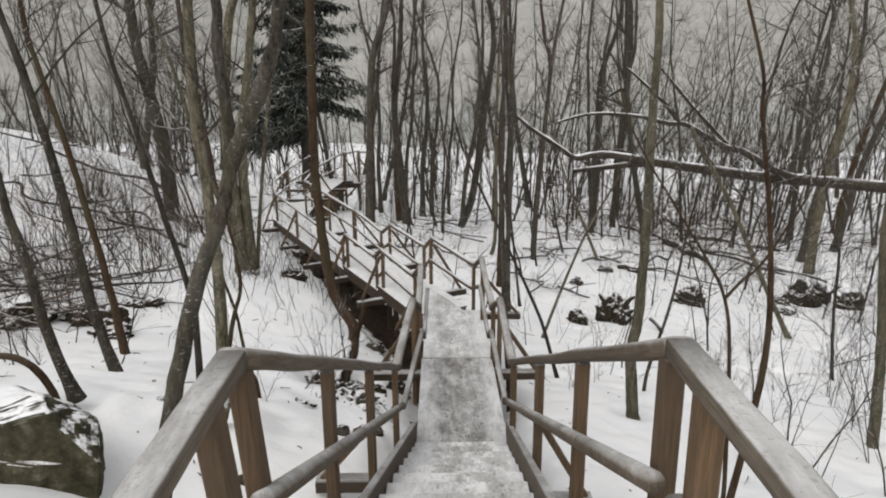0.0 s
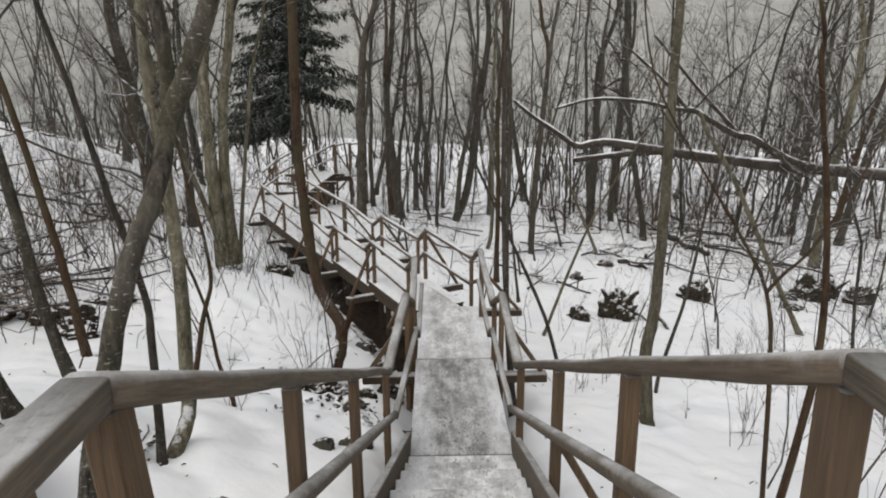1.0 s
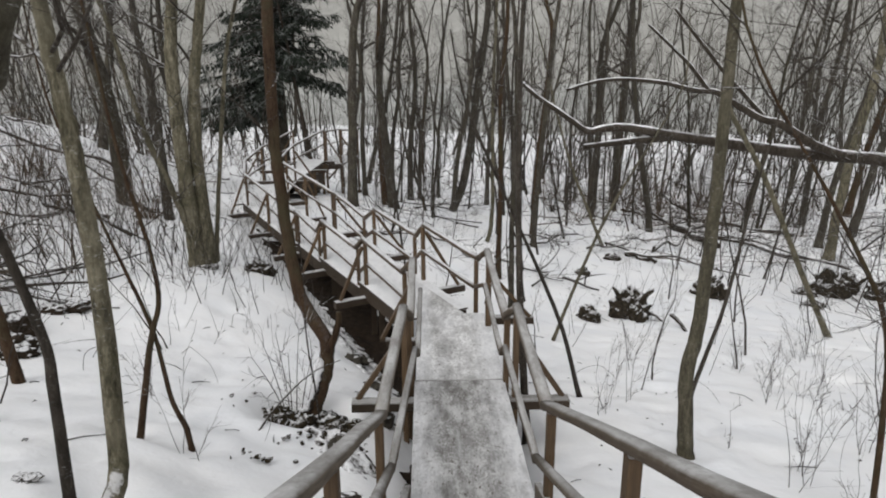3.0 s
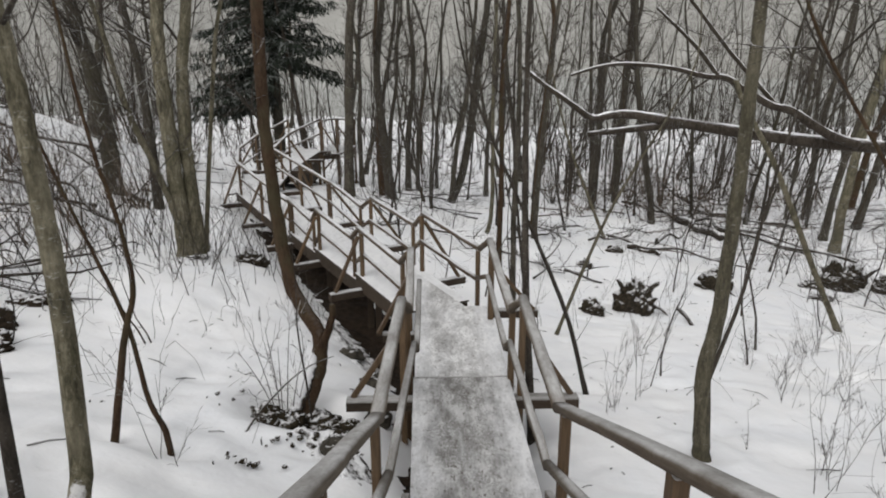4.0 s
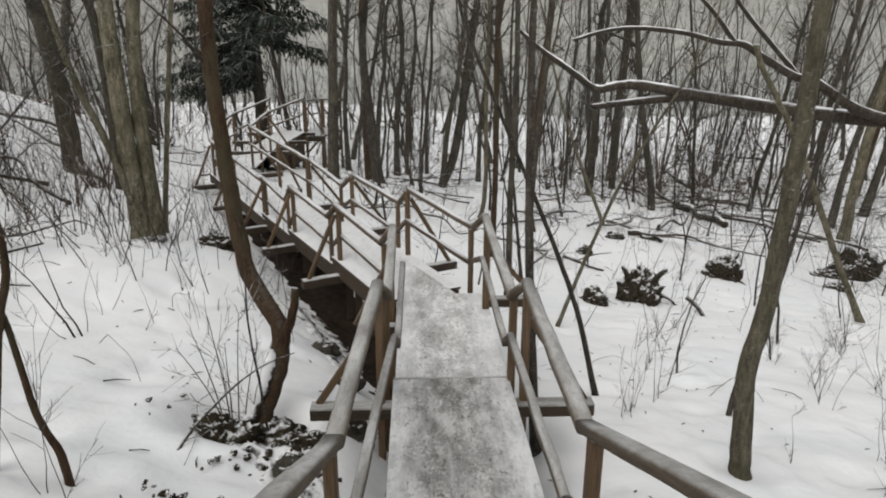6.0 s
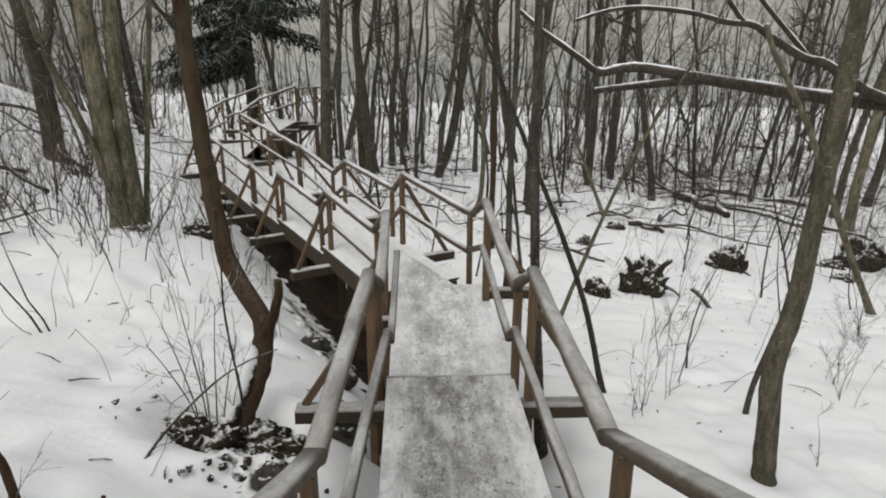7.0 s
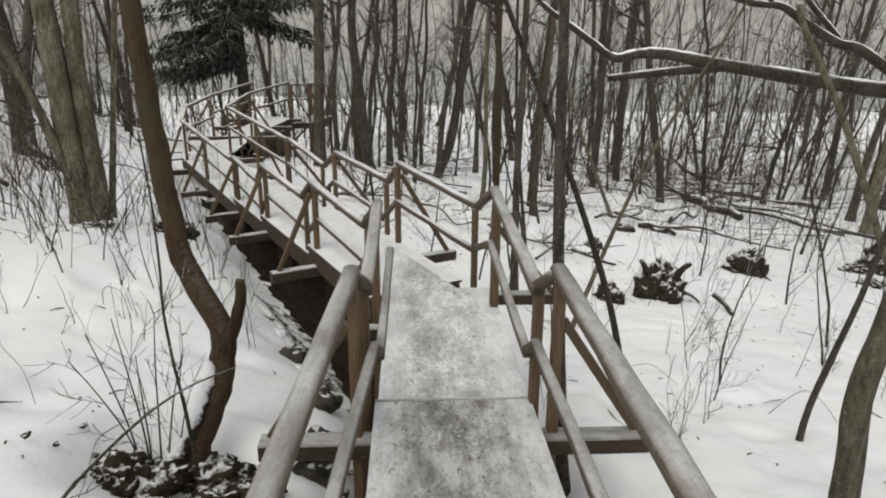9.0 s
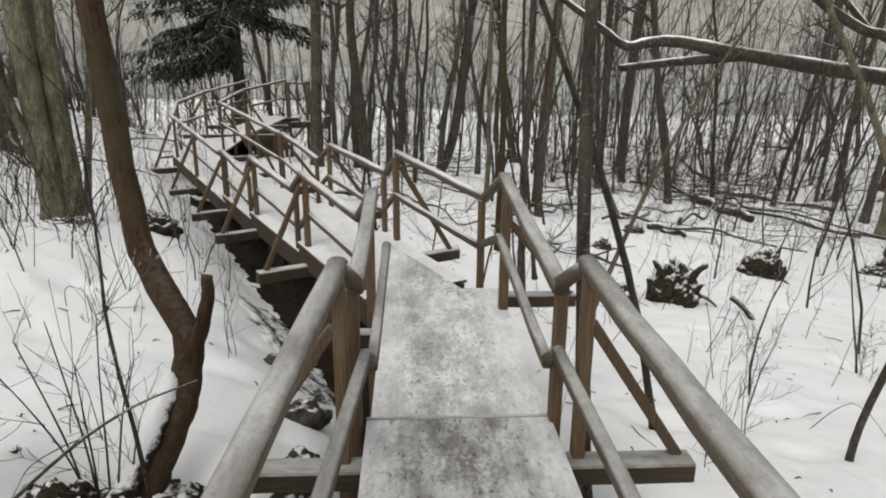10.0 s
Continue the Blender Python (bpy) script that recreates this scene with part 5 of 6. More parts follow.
for number, x0, x1, y0, y1, gap in bands:
    made, tries = 0, 0
    while made < number and tries < 6000:
        tries += 1
        x, y = rng.uniform(x0, x1), rng.uniform(y0, y1)
        if open_snow(x, y) or from_way(x, y) < (1.5 if y < 19 else 2.6) or abs(x) > 3 + 0.75 * (y + 2):
            continue
        if x < -4.5 and y < 24 and rng.random() < 0.9:
            continue
        if -8 < x < -0.5 and 19 < y < 36 and rng.random() < 0.2:
            continue
        if x < -8 and y < 46 and rng.random() < 0.45:
            continue
        if x > 7 and y < 25 and rng.random() < 0.55:
            continue
        if any((Vector((x, y)) - q).length < gap for q in taken):
            continue
        taken.append(Vector((x, y)))
        k = rng.choice((0, 0, 1, 1, 2, 3, 4, 5, 5, 6, 6, 7)) if y > 24 else rng.choice((0, 1, 1, 5, 6, 6))
        sc = rng.uniform(0.8, 1.25) if y > 22 else rng.uniform(0.55, 0.85)
        tilt = max(-9.0, min(7.0, 0.45 * x)) if abs(x) > 5 else 0.0
        wide = 1.0 if y < 24 else 0.92 if x < 1 else 0.74 if x < 9 else 0.88
        m = pose(x, y, ground(x, y), rng.gauss(0, 5), rng.gauss(tilt, 7), 0) @ pose(0, 0, 0, 0, 0, rng.uniform(0, 360)) @ Matrix.Diagonal((sc * wide, sc * wide, sc * (rng.uniform(1.1, 1.45) if y > 24 else rng.uniform(0.9, 1.15)), 1))
        if k in free_proto:
            free_proto.discard(k)
            PROTO[k].matrix_basis = m
        else:
            copy_thing(PROTO[k], m)
        made += 1


def far_wood():
    """The uncountable thin stems and twigs of the wood down to the shore."""
    rng = random.Random(5)
    s = Shape()
    for _ in range(520):
        y = rng.uniform(30, 86)
        x = rng.uniform(-0.8 * y - 6, 0.8 * y + 6)
        if from_way(x, y) < 2:
            continue
        whip(s, rng, (x, y, ground(x, y) - 0.2), rng.uniform(4, 9), rng.uniform(0.025, 0.07), (rng.gauss(0, 0.08), rng.gauss(0, 0.08)), 7)
    tagged(part("far_thicket", s, TWIG), "distant tangle of bare grey-brown stems above the shore", "thicket", kind="stuff")
    s = Shape()
    rng = random.Random(6)
    for _ in range(380):
        y = rng.uniform(14, 50)
        x = rng.uniform(-0.7 * y - 2, 0.75 * y + 4)
        if open_snow(x, y) or from_way(x, y) < 1.4:
            continue
        whip(s, rng, (x, y, ground(x, y) - 0.1), rng.uniform(0.8, 3.4), rng.uniform(0.006, 0.018), (rng.gauss(0, 0.25), rng.gauss(0, 0.25)), rng.randint(3, 8))
    for _ in range(170):
        y = rng.uniform(3, 15)
        x = rng.uniform(-10, -3.9)
        if x > -4.6 and y > 6.5:
            continue
        whip(s, rng, (x, y, ground(x, y) - 0.1), rng.uniform(0.7, 3.0), rng.uniform(0.005, 0.014), (rng.gauss(-0.1, 0.3), rng.gauss(0, 0.25)), rng.randint(3, 8))
    for _ in range(110):
        a, r = rng.uniform(0, 6.28), rng.uniform(0.3, 2.2)
        x, y = -4.3 + r * math.cos(a) * 1.2, 12.2 + r * math.sin(a)
        if from_way(x, y) > 1.0:
            whip(s, rng, (x, y, ground(x, y) - 0.05), rng.uniform(0.4, 1.8), rng.uniform(0.004, 0.010), (rng.gauss(0, 0.3), rng.gauss(0, 0.3)), rng.randint(2, 6))
    for _ in range(90):
        x, y = rng.uniform(-13, -5), rng.uniform(9, 20)
        whip(s, rng, (x, y, ground(x, y) - 0.05), rng.uniform(0.6, 2.2), rng.uniform(0.005, 0.012), (rng.gauss(-0.1, 0.4), rng.gauss(0, 0.3)), rng.randint(3, 7))
    for _ in range(12):
        x, y = rng.uniform(-4.2, -1.9), rng.uniform(7.2, 11.5)
        whip(s, rng, (x, y, ground(x, y) - 0.03), rng.uniform(0.25, 0.8), rng.uniform(0.003, 0.005), (rng.gauss(0.1, 0.3), rng.gauss(0, 0.3)), rng.randint(0, 2))
    for _ in range(24):
        x, y = rng.uniform(0.9, 6), rng.uniform(9.5, 20)
        whip(s, rng, (x, y, ground(x, y) - 0.05), rng.uniform(0.4, 2.2), rng.uniform(0.003, 0.009), (rng.gauss(0.05, 0.2), rng.gauss(0, 0.2)), rng.randint(2, 5))
    for _ in range(18):
        x, y = rng.uniform(2.6, 7), rng.uniform(4.8, 10.5)
        whip(s, rng, (x, y, ground(x, y) - 0.05), rng.uniform(0.3, 1.3), rng.uniform(0.003, 0.006), (rng.gauss(0.1, 0.3), rng.gauss(0, 0.3)), rng.randint(2, 6))
    for _ in range(80):
        x, y = rng.gauss(10.0, 2.4), rng.gauss(22.5, 2.4)
        if y < 18.5:
            continue
        whip(s, rng, (x, y, ground(x, y) - 0.05), rng.uniform(0.4, 1.6), rng.uniform(0.005, 0.011), (rng.gauss(0.1, 0.5), rng.gauss(0, 0.4)), rng.randint(3, 7))
    tagged(part("undergrowth", s, TWIG), "leafless brown undergrowth of thin twigs in the snow", "undergrowth", kind="stuff")


far_wood()


def bank_brush():
    """The warm brown tangle of thin leaning stems on the bank."""
    rng = random.Random(8)
    s = Shape()
    for _ in range(270):
        x, y = rng.gauss(-7.4, 1.6), rng.gauss(11.0, 2.6)
        if x > -4.9 or y < 6.5:
            continue
        whip(s, rng, (x, y, ground(x, y) - 0.05), rng.uniform(0.5, 2.2), rng.uniform(0.006, 0.016), (rng.gauss(-0.3, 0.5), rng.gauss(0, 0.4)), rng.randint(4, 8))
    for _ in range(190):
        x, y = rng.uniform(5.0, 17), rng.uniform(25.5, 34)
        whip(s, rng, (x, y, ground(x, y) - 0.05), rng.uniform(0.8, 2.6), rng.uniform(0.008, 0.022), (rng.gauss(0.0, 1.0), rng.gauss(0, 0.5)), rng.randint(5, 9))
    for _ in range(150):
        x, y = rng.uniform(-15, -1.5), rng.uniform(28.5, 44)
        whip(s, rng, (x, y, ground(x, y) - 0.05), rng.uniform(0.8, 2.4), rng.uniform(0.008, 0.018), (rng.gauss(0.0, 0.45), rng.gauss(0, 0.3)), rng.randint(5, 8))
    for _ in range(300):
        y = rng.uniform(36, 84)
        x = rng.uniform(-0.5 * y, 0.8 * y)
        if from_way(x, y) < 3:
            continue
        whip(s, rng, (x, y, ground(x, y) - 0.05), rng.uniform(0.7, 2.4), rng.uniform(0.012, 0.03), (rng.gauss(0.0, 0.5), rng.gauss(0, 0.3)), rng.randint(4, 7))
    tagged(part("bank_brush", s, BRUSH_BROWN), "tangled warm brown brushwood lying about in the snow", "brush", kind="stuff")


bank_brush()


def lying_brush():
    """Broken branches that lie about in the snow between the clearing and the shore, too many to count."""
    rng = random.Random(15)
    for name, label, mat, count in (("dead_branches", "dark dead branches lying about in the snow", BARK_LOG, 230), ("brushwood", "brown brushwood lying tangled in the snow", BRUSH_BROWN, 90)):
        s = Shape()
        for _ in range(count):
            y = 21 + 24 * rng.random() ** 1.4
            x = rng.uniform(-0.05 * y, 0.78 * y + 1)
            if rng.random() < 0.35:
                x, y = rng.gauss(11.0, 3.2), rng.gauss(27.5, 2.6)
            if rng.random() < 0.2:
                x, y = -rng.uniform(6.5, 18), rng.uniform(13, 32)
            if rng.random() < 0.18:
                x, y = rng.gauss(-6.6, 0.8), rng.gauss(8.8, 1.3)
            if from_way(x, y) < 1.6 or y < 6.5 or (-5.9 < x < 0 and y < 15):
                continue
            a, ln, r = rng.gauss(0, 0.55) + rng.choice((0, math.pi)), rng.uniform(0.5, 2.6), rng.uniform(0.010, 0.038)
            p, d = Vector((x, y, ground(x, y) + rng.uniform(0.02, 0.35))), Vector((math.cos(a), math.sin(a), rng.gauss(0, 0.12)))
            pts, rad = [], []
            for i in range(6):
                pts.append(p.copy())
                rad.append(r * (1 - 0.13 * i))
                d = (d + Vector((rng.gauss(0, 0.2), rng.gauss(0, 0.2), rng.gauss(0, 0.08)))).normalized()
                p = p + d * ln / 5
                p.z = max(p.z, ground(p.x, p.y) + 0.02)
            tube(s, pts, rad, 5, False)
            for _k in range(rng.randint(2, 5)):
                i = rng.randint(1, 5)
                limb(s, rng, pts[i], turned(rng, (pts[i] - pts[i - 1]).normalized(), 25, 80), ln * rng.uniform(0.2, 0.55), max(0.004, r * 0.4), rng.choice((0, 0, 1)), 0.6, 0.05)
        tagged(part(name, s, mat), label, "brush", kind="stuff")


lying_brush()


def fan_shrub(label, x, y, height, stems, spread, mat, seed):
    """A shrub of many thin stems that fan out from one foot."""
    rng = random.Random(seed)
    s = Shape()
    z = ground(x, y) - 0.1
    for _ in range(stems):
        whip(s, rng, (x + rng.gauss(0, 0.12), y + rng.gauss(0, 0.12), z), height * rng.uniform(0.55, 1), rng.uniform(0.008, 0.024), (rng.gauss(0, spread), rng.gauss(0, spread * 0.7)), rng.randint(3, 6))
    tagged(part("shrub", s, mat), label, "shrub", "fan-shaped shrubs")


for k, (x, y, h, n, sp) in enumerate(((12.6, 31.5, 4.2, 24, 0.45), (9.2, 27.6, 3.0, 18, 0.6), (14.6, 27.0, 3.2, 16, 0.5), (10.6, 33.5, 3.4, 18, 0.4), (5.0, 28.5, 2.6, 14, 0.4), (-6.75, 16.3, 1.3, 22, 0.5), (-7.9, 14.9, 1.5, 18, 0.5), (-9.4, 16.6, 1.6, 20, 0.5))):
    fan_shrub("brown many-stemmed bare shrub standing in the snow", x, y, h, n, sp, BRUSH_BROWN if k % 2 else TWIG, 700 + k)


# ---------------------------------------------------------------- spruce
def spruce(x, y, height, reach, low):
    rng = random.Random(21)
    z0 = ground(x, y)
    top = thing("spruce_tree", "dark green spruce with drooping boughs and a bare lower trunk", "spruce tree", "", (x, y, z0))
    s = Shape()
    tube(s, [(x, y, z0 - 0.3), (x + 0.05, y, z0 + 2), (x, y, z0 + height * 0.5), (x, y, z0 + height)], [0.25, 0.21, 0.13, 0.02], 10, True, rng, 0.05)
    part("trunk", s, BARK_OLD, top, smooth=True)
    wood, green = Shape(), Shape()

    def blade(p, d, ln, w):
        """A narrow spray of needles that hangs from p."""
        side = d.cross(Vector((rng.gauss(0, 1), rng.gauss(0, 1), rng.gauss(0, 1)))).normalized() * w
        n0, e = len(green.v), p + d * ln
        green.v += [tuple(p), tuple(p.lerp(e, 0.55) + side), tuple(e), tuple(p.lerp(e, 0.45) - side)]
        green.f += [(n0, n0 + 1, n0 + 2), (n0, n0 + 2, n0 + 3)]

    z = low
    while z < height - 0.4:
        t = (z - low) / (height - low)
        for _ in range(6):
            a = rng.uniform(0, 6.28) if z > 4.3 else rng.uniform(1.9, 4.4)
            ln = reach * (1 - t) ** 0.8 * rng.uniform(0.45, 1.15) * (0.8 + 0.2 * min(1, t * 8))
            droop = rng.uniform(0.25, 0.6)
            d = Vector((math.cos(a), math.sin(a), 0))
            side = Vector((-d.y, d.x, 0))
            root = Vector((x, y, z0 + z + rng.uniform(-0.2, 0.2)))
            pts = [root + d * (ln * q) + side * (0.05 * ln * rng.gauss(0, 1) * q) + Vector((0, 0, -droop * ln * q * q + 0.22 * ln * q ** 4 + 0.1 * q)) for q in (i / 6 for i in range(7))]
            tube(wood, pts, [0.03 * (1 - i / 7.5) for i in range(7)], 4, False)
            for i in range(1, 7):
                for sgn in (-1, 1):
                    for _k in range(3):
                        b = pts[i].lerp(pts[i - 1], rng.random())
                        tl = ln * 0.28 * (1.2 - i / 7) * rng.uniform(0.5, 1.25) + 0.14
                        dd = (side * sgn + d * rng.uniform(0.2, 1.0) + Vector((0, 0, rng.uniform(-0.9, -0.15)))).normalized()
                        for m in range(6):
                            q = b + dd * (tl * (m + rng.random()) / 6)
                            hang = (dd * rng.uniform(0.2, 0.9) + Vector((rng.gauss(0, 0.35), rng.gauss(0, 0.35), -rng.uniform(0.2, 1.0)))).normalized()
                            blade(q, hang, rng.uniform(0.12, 0.34), rng.uniform(0.016, 0.038))
                        blade(b, dd, tl, 0.022)
        z += 0.36
    part("branch_frame", wood, TWIG, top)
    part("crown", green, NEEDLE, top)
    adopt(top)


spruce(-6.05, 28.0, 14.0, 3.7, 3.1)


# ---------------------------------------------------------------- stumps, rocks, soil
STUMP = patchy_material("rotten_root_mass", [(0.35, (0.010, 0.008, 0.0055)), (0.55, (0.035, 0.028, 0.019)), (0.72, (0.085, 0.07, 0.048))], 0.8, 16, 0.40, 1.1, 17, (0.32, 0.72))


MOUND = patchy_material("mossy_root_earth", [(0.35, (0.010, 0.008, 0.005)), (0.6, (0.040, 0.031, 0.019)), (0.75, (0.062, 0.056, 0.030))], 0.88, 14, 0.68, 1.2, 12, (0.38, 0.64))


def root_clump(label, x, y, size, seed, tall=0.48, mat=None, spikes=4):
    """A torn-up root mass, dark, with snow caught on it."""
    rng = random.Random(seed)
    z = ground(x, y)
    top = thing("root_clump", label, "root clump", "stumps", (x, y, z))
    for k in range(6):
        s = Shape()
        a, r = rng.uniform(0, 6.28), size * (rng.uniform(0.14, 0.36) if k else 0.03)
        w = size * (rng.uniform(0.13, 0.26) if k else 0.30)
        h = w * rng.uniform(0.6, 1.35) * tall / 0.38
        blob(s, (x + r * math.cos(a), y + r * 0.7 * math.sin(a), z + h * 0.12), (w, w * rng.uniform(0.7, 1.0), h), rng, 0.27, 20, 28, 2.6)
        part("earth_lump", s, mat or STUMP, top, smooth=True)
    for k in range(spikes):
        s = Shape()
        a, r = rng.uniform(0, 6.28), size * rng.uniform(0.02, 0.25)
        p = Vector((x + r * math.cos(a), y + r * 0.7 * math.sin(a), z + size * 0.02))
        d = Vector((rng.gauss(0, 0.4), rng.gauss(0, 0.3), 1)).normalized()
        h, w = size * tall * rng.uniform(0.7, 1.35), size * rng.uniform(0.035, 0.075)
        pts, rad = [], []
        for i in range(7):
            pts.append(p.copy())
            rad.append(w * (1.5 - 0.95 * (i / 6) ** 0.7) * rng.uniform(0.75, 1.25))
            d = (d + Vector((rng.gauss(0, 0.28), rng.gauss(0, 0.28), 0.05))).normalized()
            p = p + d * h / 6
        tube(s, pts, rad, 7, True, rng, 0.28)
        part("splintered_root", s, mat or STUMP, top, smooth=True)
    s = Shape()
    for k in range(5):
        a = rng.uniform(0, 6.28)
        d = Vector((math.cos(a), math.sin(a) * 0.8, 0))
        p = Vector((x, y, z + size * rng.uniform(0.03, 0.14))) + d * size * 0.15
        pts, rad, w, ln = [], [], size * rng.uniform(0.012, 0.035), size * rng.uniform(0.25, 0.6)
        for i in range(6):
            pts.append(p.copy())
            rad.append(w * (1 - 0.13 * i))
            d = (d + Vector((rng.gauss(0, 0.25), rng.gauss(0, 0.25), -0.12))).normalized()
            p = p + d * ln / 5
        tube(s, pts, rad, 5, True, rng, 0.2)
    tagged(part("root_tangle", s, BARK_LOG, top), kind="stuff")
    adopt(top)


for k, (x, y, sz, tl, sp) in enumerate(((4.30, 14.9, 1.2, 0.60, 4), (3.2, 14.6, 0.72, 0.36, 0), (7.0, 17.2, 1.0, 0.55, 2), (10.9, 18.5, 1.2, 0.5, 3), (11.7, 18.9, 1.1, 0.55, 4), (12.4, 18.4, 1.0, 0.5, 3), (10.1, 18.1, 0.7, 0.3, 0), (9.6, 16.9, 0.6, 0.36, 0), (-4.95, 8.0, 0.7, 0.22, 0), (-5.6, 8.6, 1.2, 0.26, 1), (-5.2, 9.4, 0.7, 0.24, 0), (-6.4, 8.2, 1.4, 0.28, 1), (-3.35, 12.6, 0.6, 0.4, 1), (-2.5, 4.15, 0.24, 0.14, 0), (-2.75, 4.6, 0.2, 0.14, 0), (5.2, 20.2, 0.6, 0.4, 1), (3.9, 18.2, 0.45, 0.35, 0))):
    root_clump("dark upturned root mass with earth and snow on it" if sp else "low dark clod of roots half under snow", x, y, sz, 300 + k, tl, BANK_EARTH if x < -4 else None, sp)


root_clump("dark mossy root mound at the foot of the crooked tree", -1.48, 7.36, 0.72, 340, 0.30, MOUND, 0)
root_clump("dark mossy root and earth in the thawed hollow", -1.76, 7.20, 0.66, 345, 0.30, MOUND, 0)
root_clump("low mossy root spreading from the crooked tree", -1.92, 7.22, 0.5, 342, 0.3, MOUND, 0)
root_clump("shaggy roots and earth at the old tree's foot", -4.18, 12.0, 0.55, 347, 0.12, BANK_EARTH, 0)
root_clump("dark mossy roots and leaf litter in the snow", -1.22, 6.9, 0.5, 341, 0.24, MOUND, 0)


def boulder(label, corners):
    """An angular boulder: the hull of its corners, broken at the edges and pitted."""
    bm = bmesh.new()
    mid = sum((Vector(c) for c in corners), Vector()) / len(corners)
    for c in corners:
        bm.verts.new(Vector(c) - mid)
    bmesh.ops.convex_hull(bm, input=bm.verts)
    bmesh.ops.bevel(bm, geom=list(bm.edges), offset=0.018, segments=2, affect="EDGES", profile=0.5)
    bmesh.ops.triangulate(bm, faces=bm.faces)
    for _ in range(3):
        bmesh.ops.subdivide_edges(bm, edges=[e for e in bm.edges if e.calc_length() > 0.035], cuts=1, use_grid_fill=True)
        bmesh.ops.triangulate(bm, faces=bm.faces)
    for v in bm.verts:
        p = v.co
        v.co = p + p.normalized() * (0.035 * noise.noise(p * 4) + 0.022 * noise.noise(p * 11) + 0.010 * noise.noise(p * 27))
    me = bpy.data.meshes.new("boulder")
    bm.to_mesh(me)
    bm.free()
    me.materials.append(ROCK)
    ob = new("boulder", me)
    ob.location = mid
    tagged(ob, label, "boulder")


boulder("large angular mossy boulder capped with snow beside the stair",
        [(-3.9, 2.72, 0.95), (-2.52, 2.84, 1.0), (-3.9, 2.80, 1.52), (-3.12, 2.92, 1.58), (-2.80, 2.97, 1.73), (-2.46, 2.88, 1.40), (-2.93, 3.12, 1.80), (-2.66, 3.28, 1.53), (-2.54, 3.08, 1.28),
         (-2.95, 3.6, 1.44), (-3.4, 3.55, 1.66), (-3.9, 3.3, 1.62), (-2.85, 3.5, 0.95), (-3.9, 3.7, 0.95)])
for k, (x, y, s) in enumerate(((-1.15, 6.55, 0.13), (-1.35, 6.95, 0.11), (-1.0, 5.4, 0.12), (-1.25, 5.1, 0.1), (-0.9, 7.9, 0.13), (-0.85, 7.5, 0.14), (-1.0, 8.7, 0.15), (-1.4, 9.9, 0.15), (-1.7, 3.6, 0.1))):
    srng = random.Random(400 + k)
    st = Shape()
    blob(st, (x, y, ground(x, y) + s * 0.12), (s * srng.uniform(0.9, 1.4), s * srng.uniform(0.8, 1.1), s * srng.uniform(0.55, 0.8)), srng, 0.2, 18, 26, 1.8)
    tagged(part("stone", st, STONE, smooth=True), "dark wet stone half buried in snow", "stone", "stones")


def bare_soil(label, line, width, seed, mat=None):
    """Dark trodden earth where the deck keeps the snow off; SOIL also carries painted shade."""
    rng = random.Random(seed)
    pts = smooth_line([(*p, 0) for p in line], 20)
    s = Shape()
    rows = []
    n = len(pts)
    for i, p in enumerate(pts):
        d = (pts[min(i + 1, n - 1)] - pts[max(i - 1, 0)]).normalized()
        side = Vector((d.y, -d.x, 0))
        taper = min(1.0, 4.0 * min(i, n - 1 - i) / n + 0.3)
        w0 = width[0] * taper * (1 + 0.35 * noise.noise(Vector((i * 0.28, seed, 0))))
        w1 = width[1] * taper * (1 + 0.35 * noise.noise(Vector((i * 0.28, seed, 9))))
        row = []
        for k in range(29):
            q = p + side * (-w0 + (w0 + w1) * k / 28)
            inner = min(1.0, 2.2 * min(k, 28 - k) / 14, 5.0 * min(i, n - 1 - i) / n)
            h = 0.075 * inner - 0.035 + 0.03 * noise.noise(q * 2.3) + 0.032 * noise.noise(q * 7) + 0.014 * noise.noise(q * 19)
            row.append(Vector((q.x, q.y, ground(q.x, q.y) + h)))
        rows.append(row)
    s.rings(rows, False, False)
    tagged(part("bare_soil", s, mat or SOIL, smooth=True), label, "bare soil", kind="structure")


bare_soil("bare earth under the boardwalk, darkened with painted shade", [(-0.2, 8.2), (-0.6, 9.4), (-1.2, 11), (-2.3, 13.2), (-3.6, 15.8), (-5.2, 19.2)], (0.34, 0.75), 3)
bare_soil("earth and stones beneath the first boards, darkened with painted shade", [(-0.5, 5.2), (-0.4, 6.5), (-0.35, 8.0), (-0.45, 9.8)], (0.2, 0.3), 4)
bare_soil("dark leaf litter and moss round the crooked tree's roots", [(-2.1, 7.2), (-1.8, 7.3), (-1.45, 7.0), (-1.2, 6.6), (-0.95, 6.2), (-0.8, 5.9)], (0.22, 0.24), 5, LITTER)
bare_soil("leaf litter showing through thin snow beside the boards", [(-2.2, 11.9), (-1.8, 11.2), (-1.45, 10.6), (-1.2, 9.9), (-1.05, 9.3)], (0.32, 0.25), 7, LITTER)


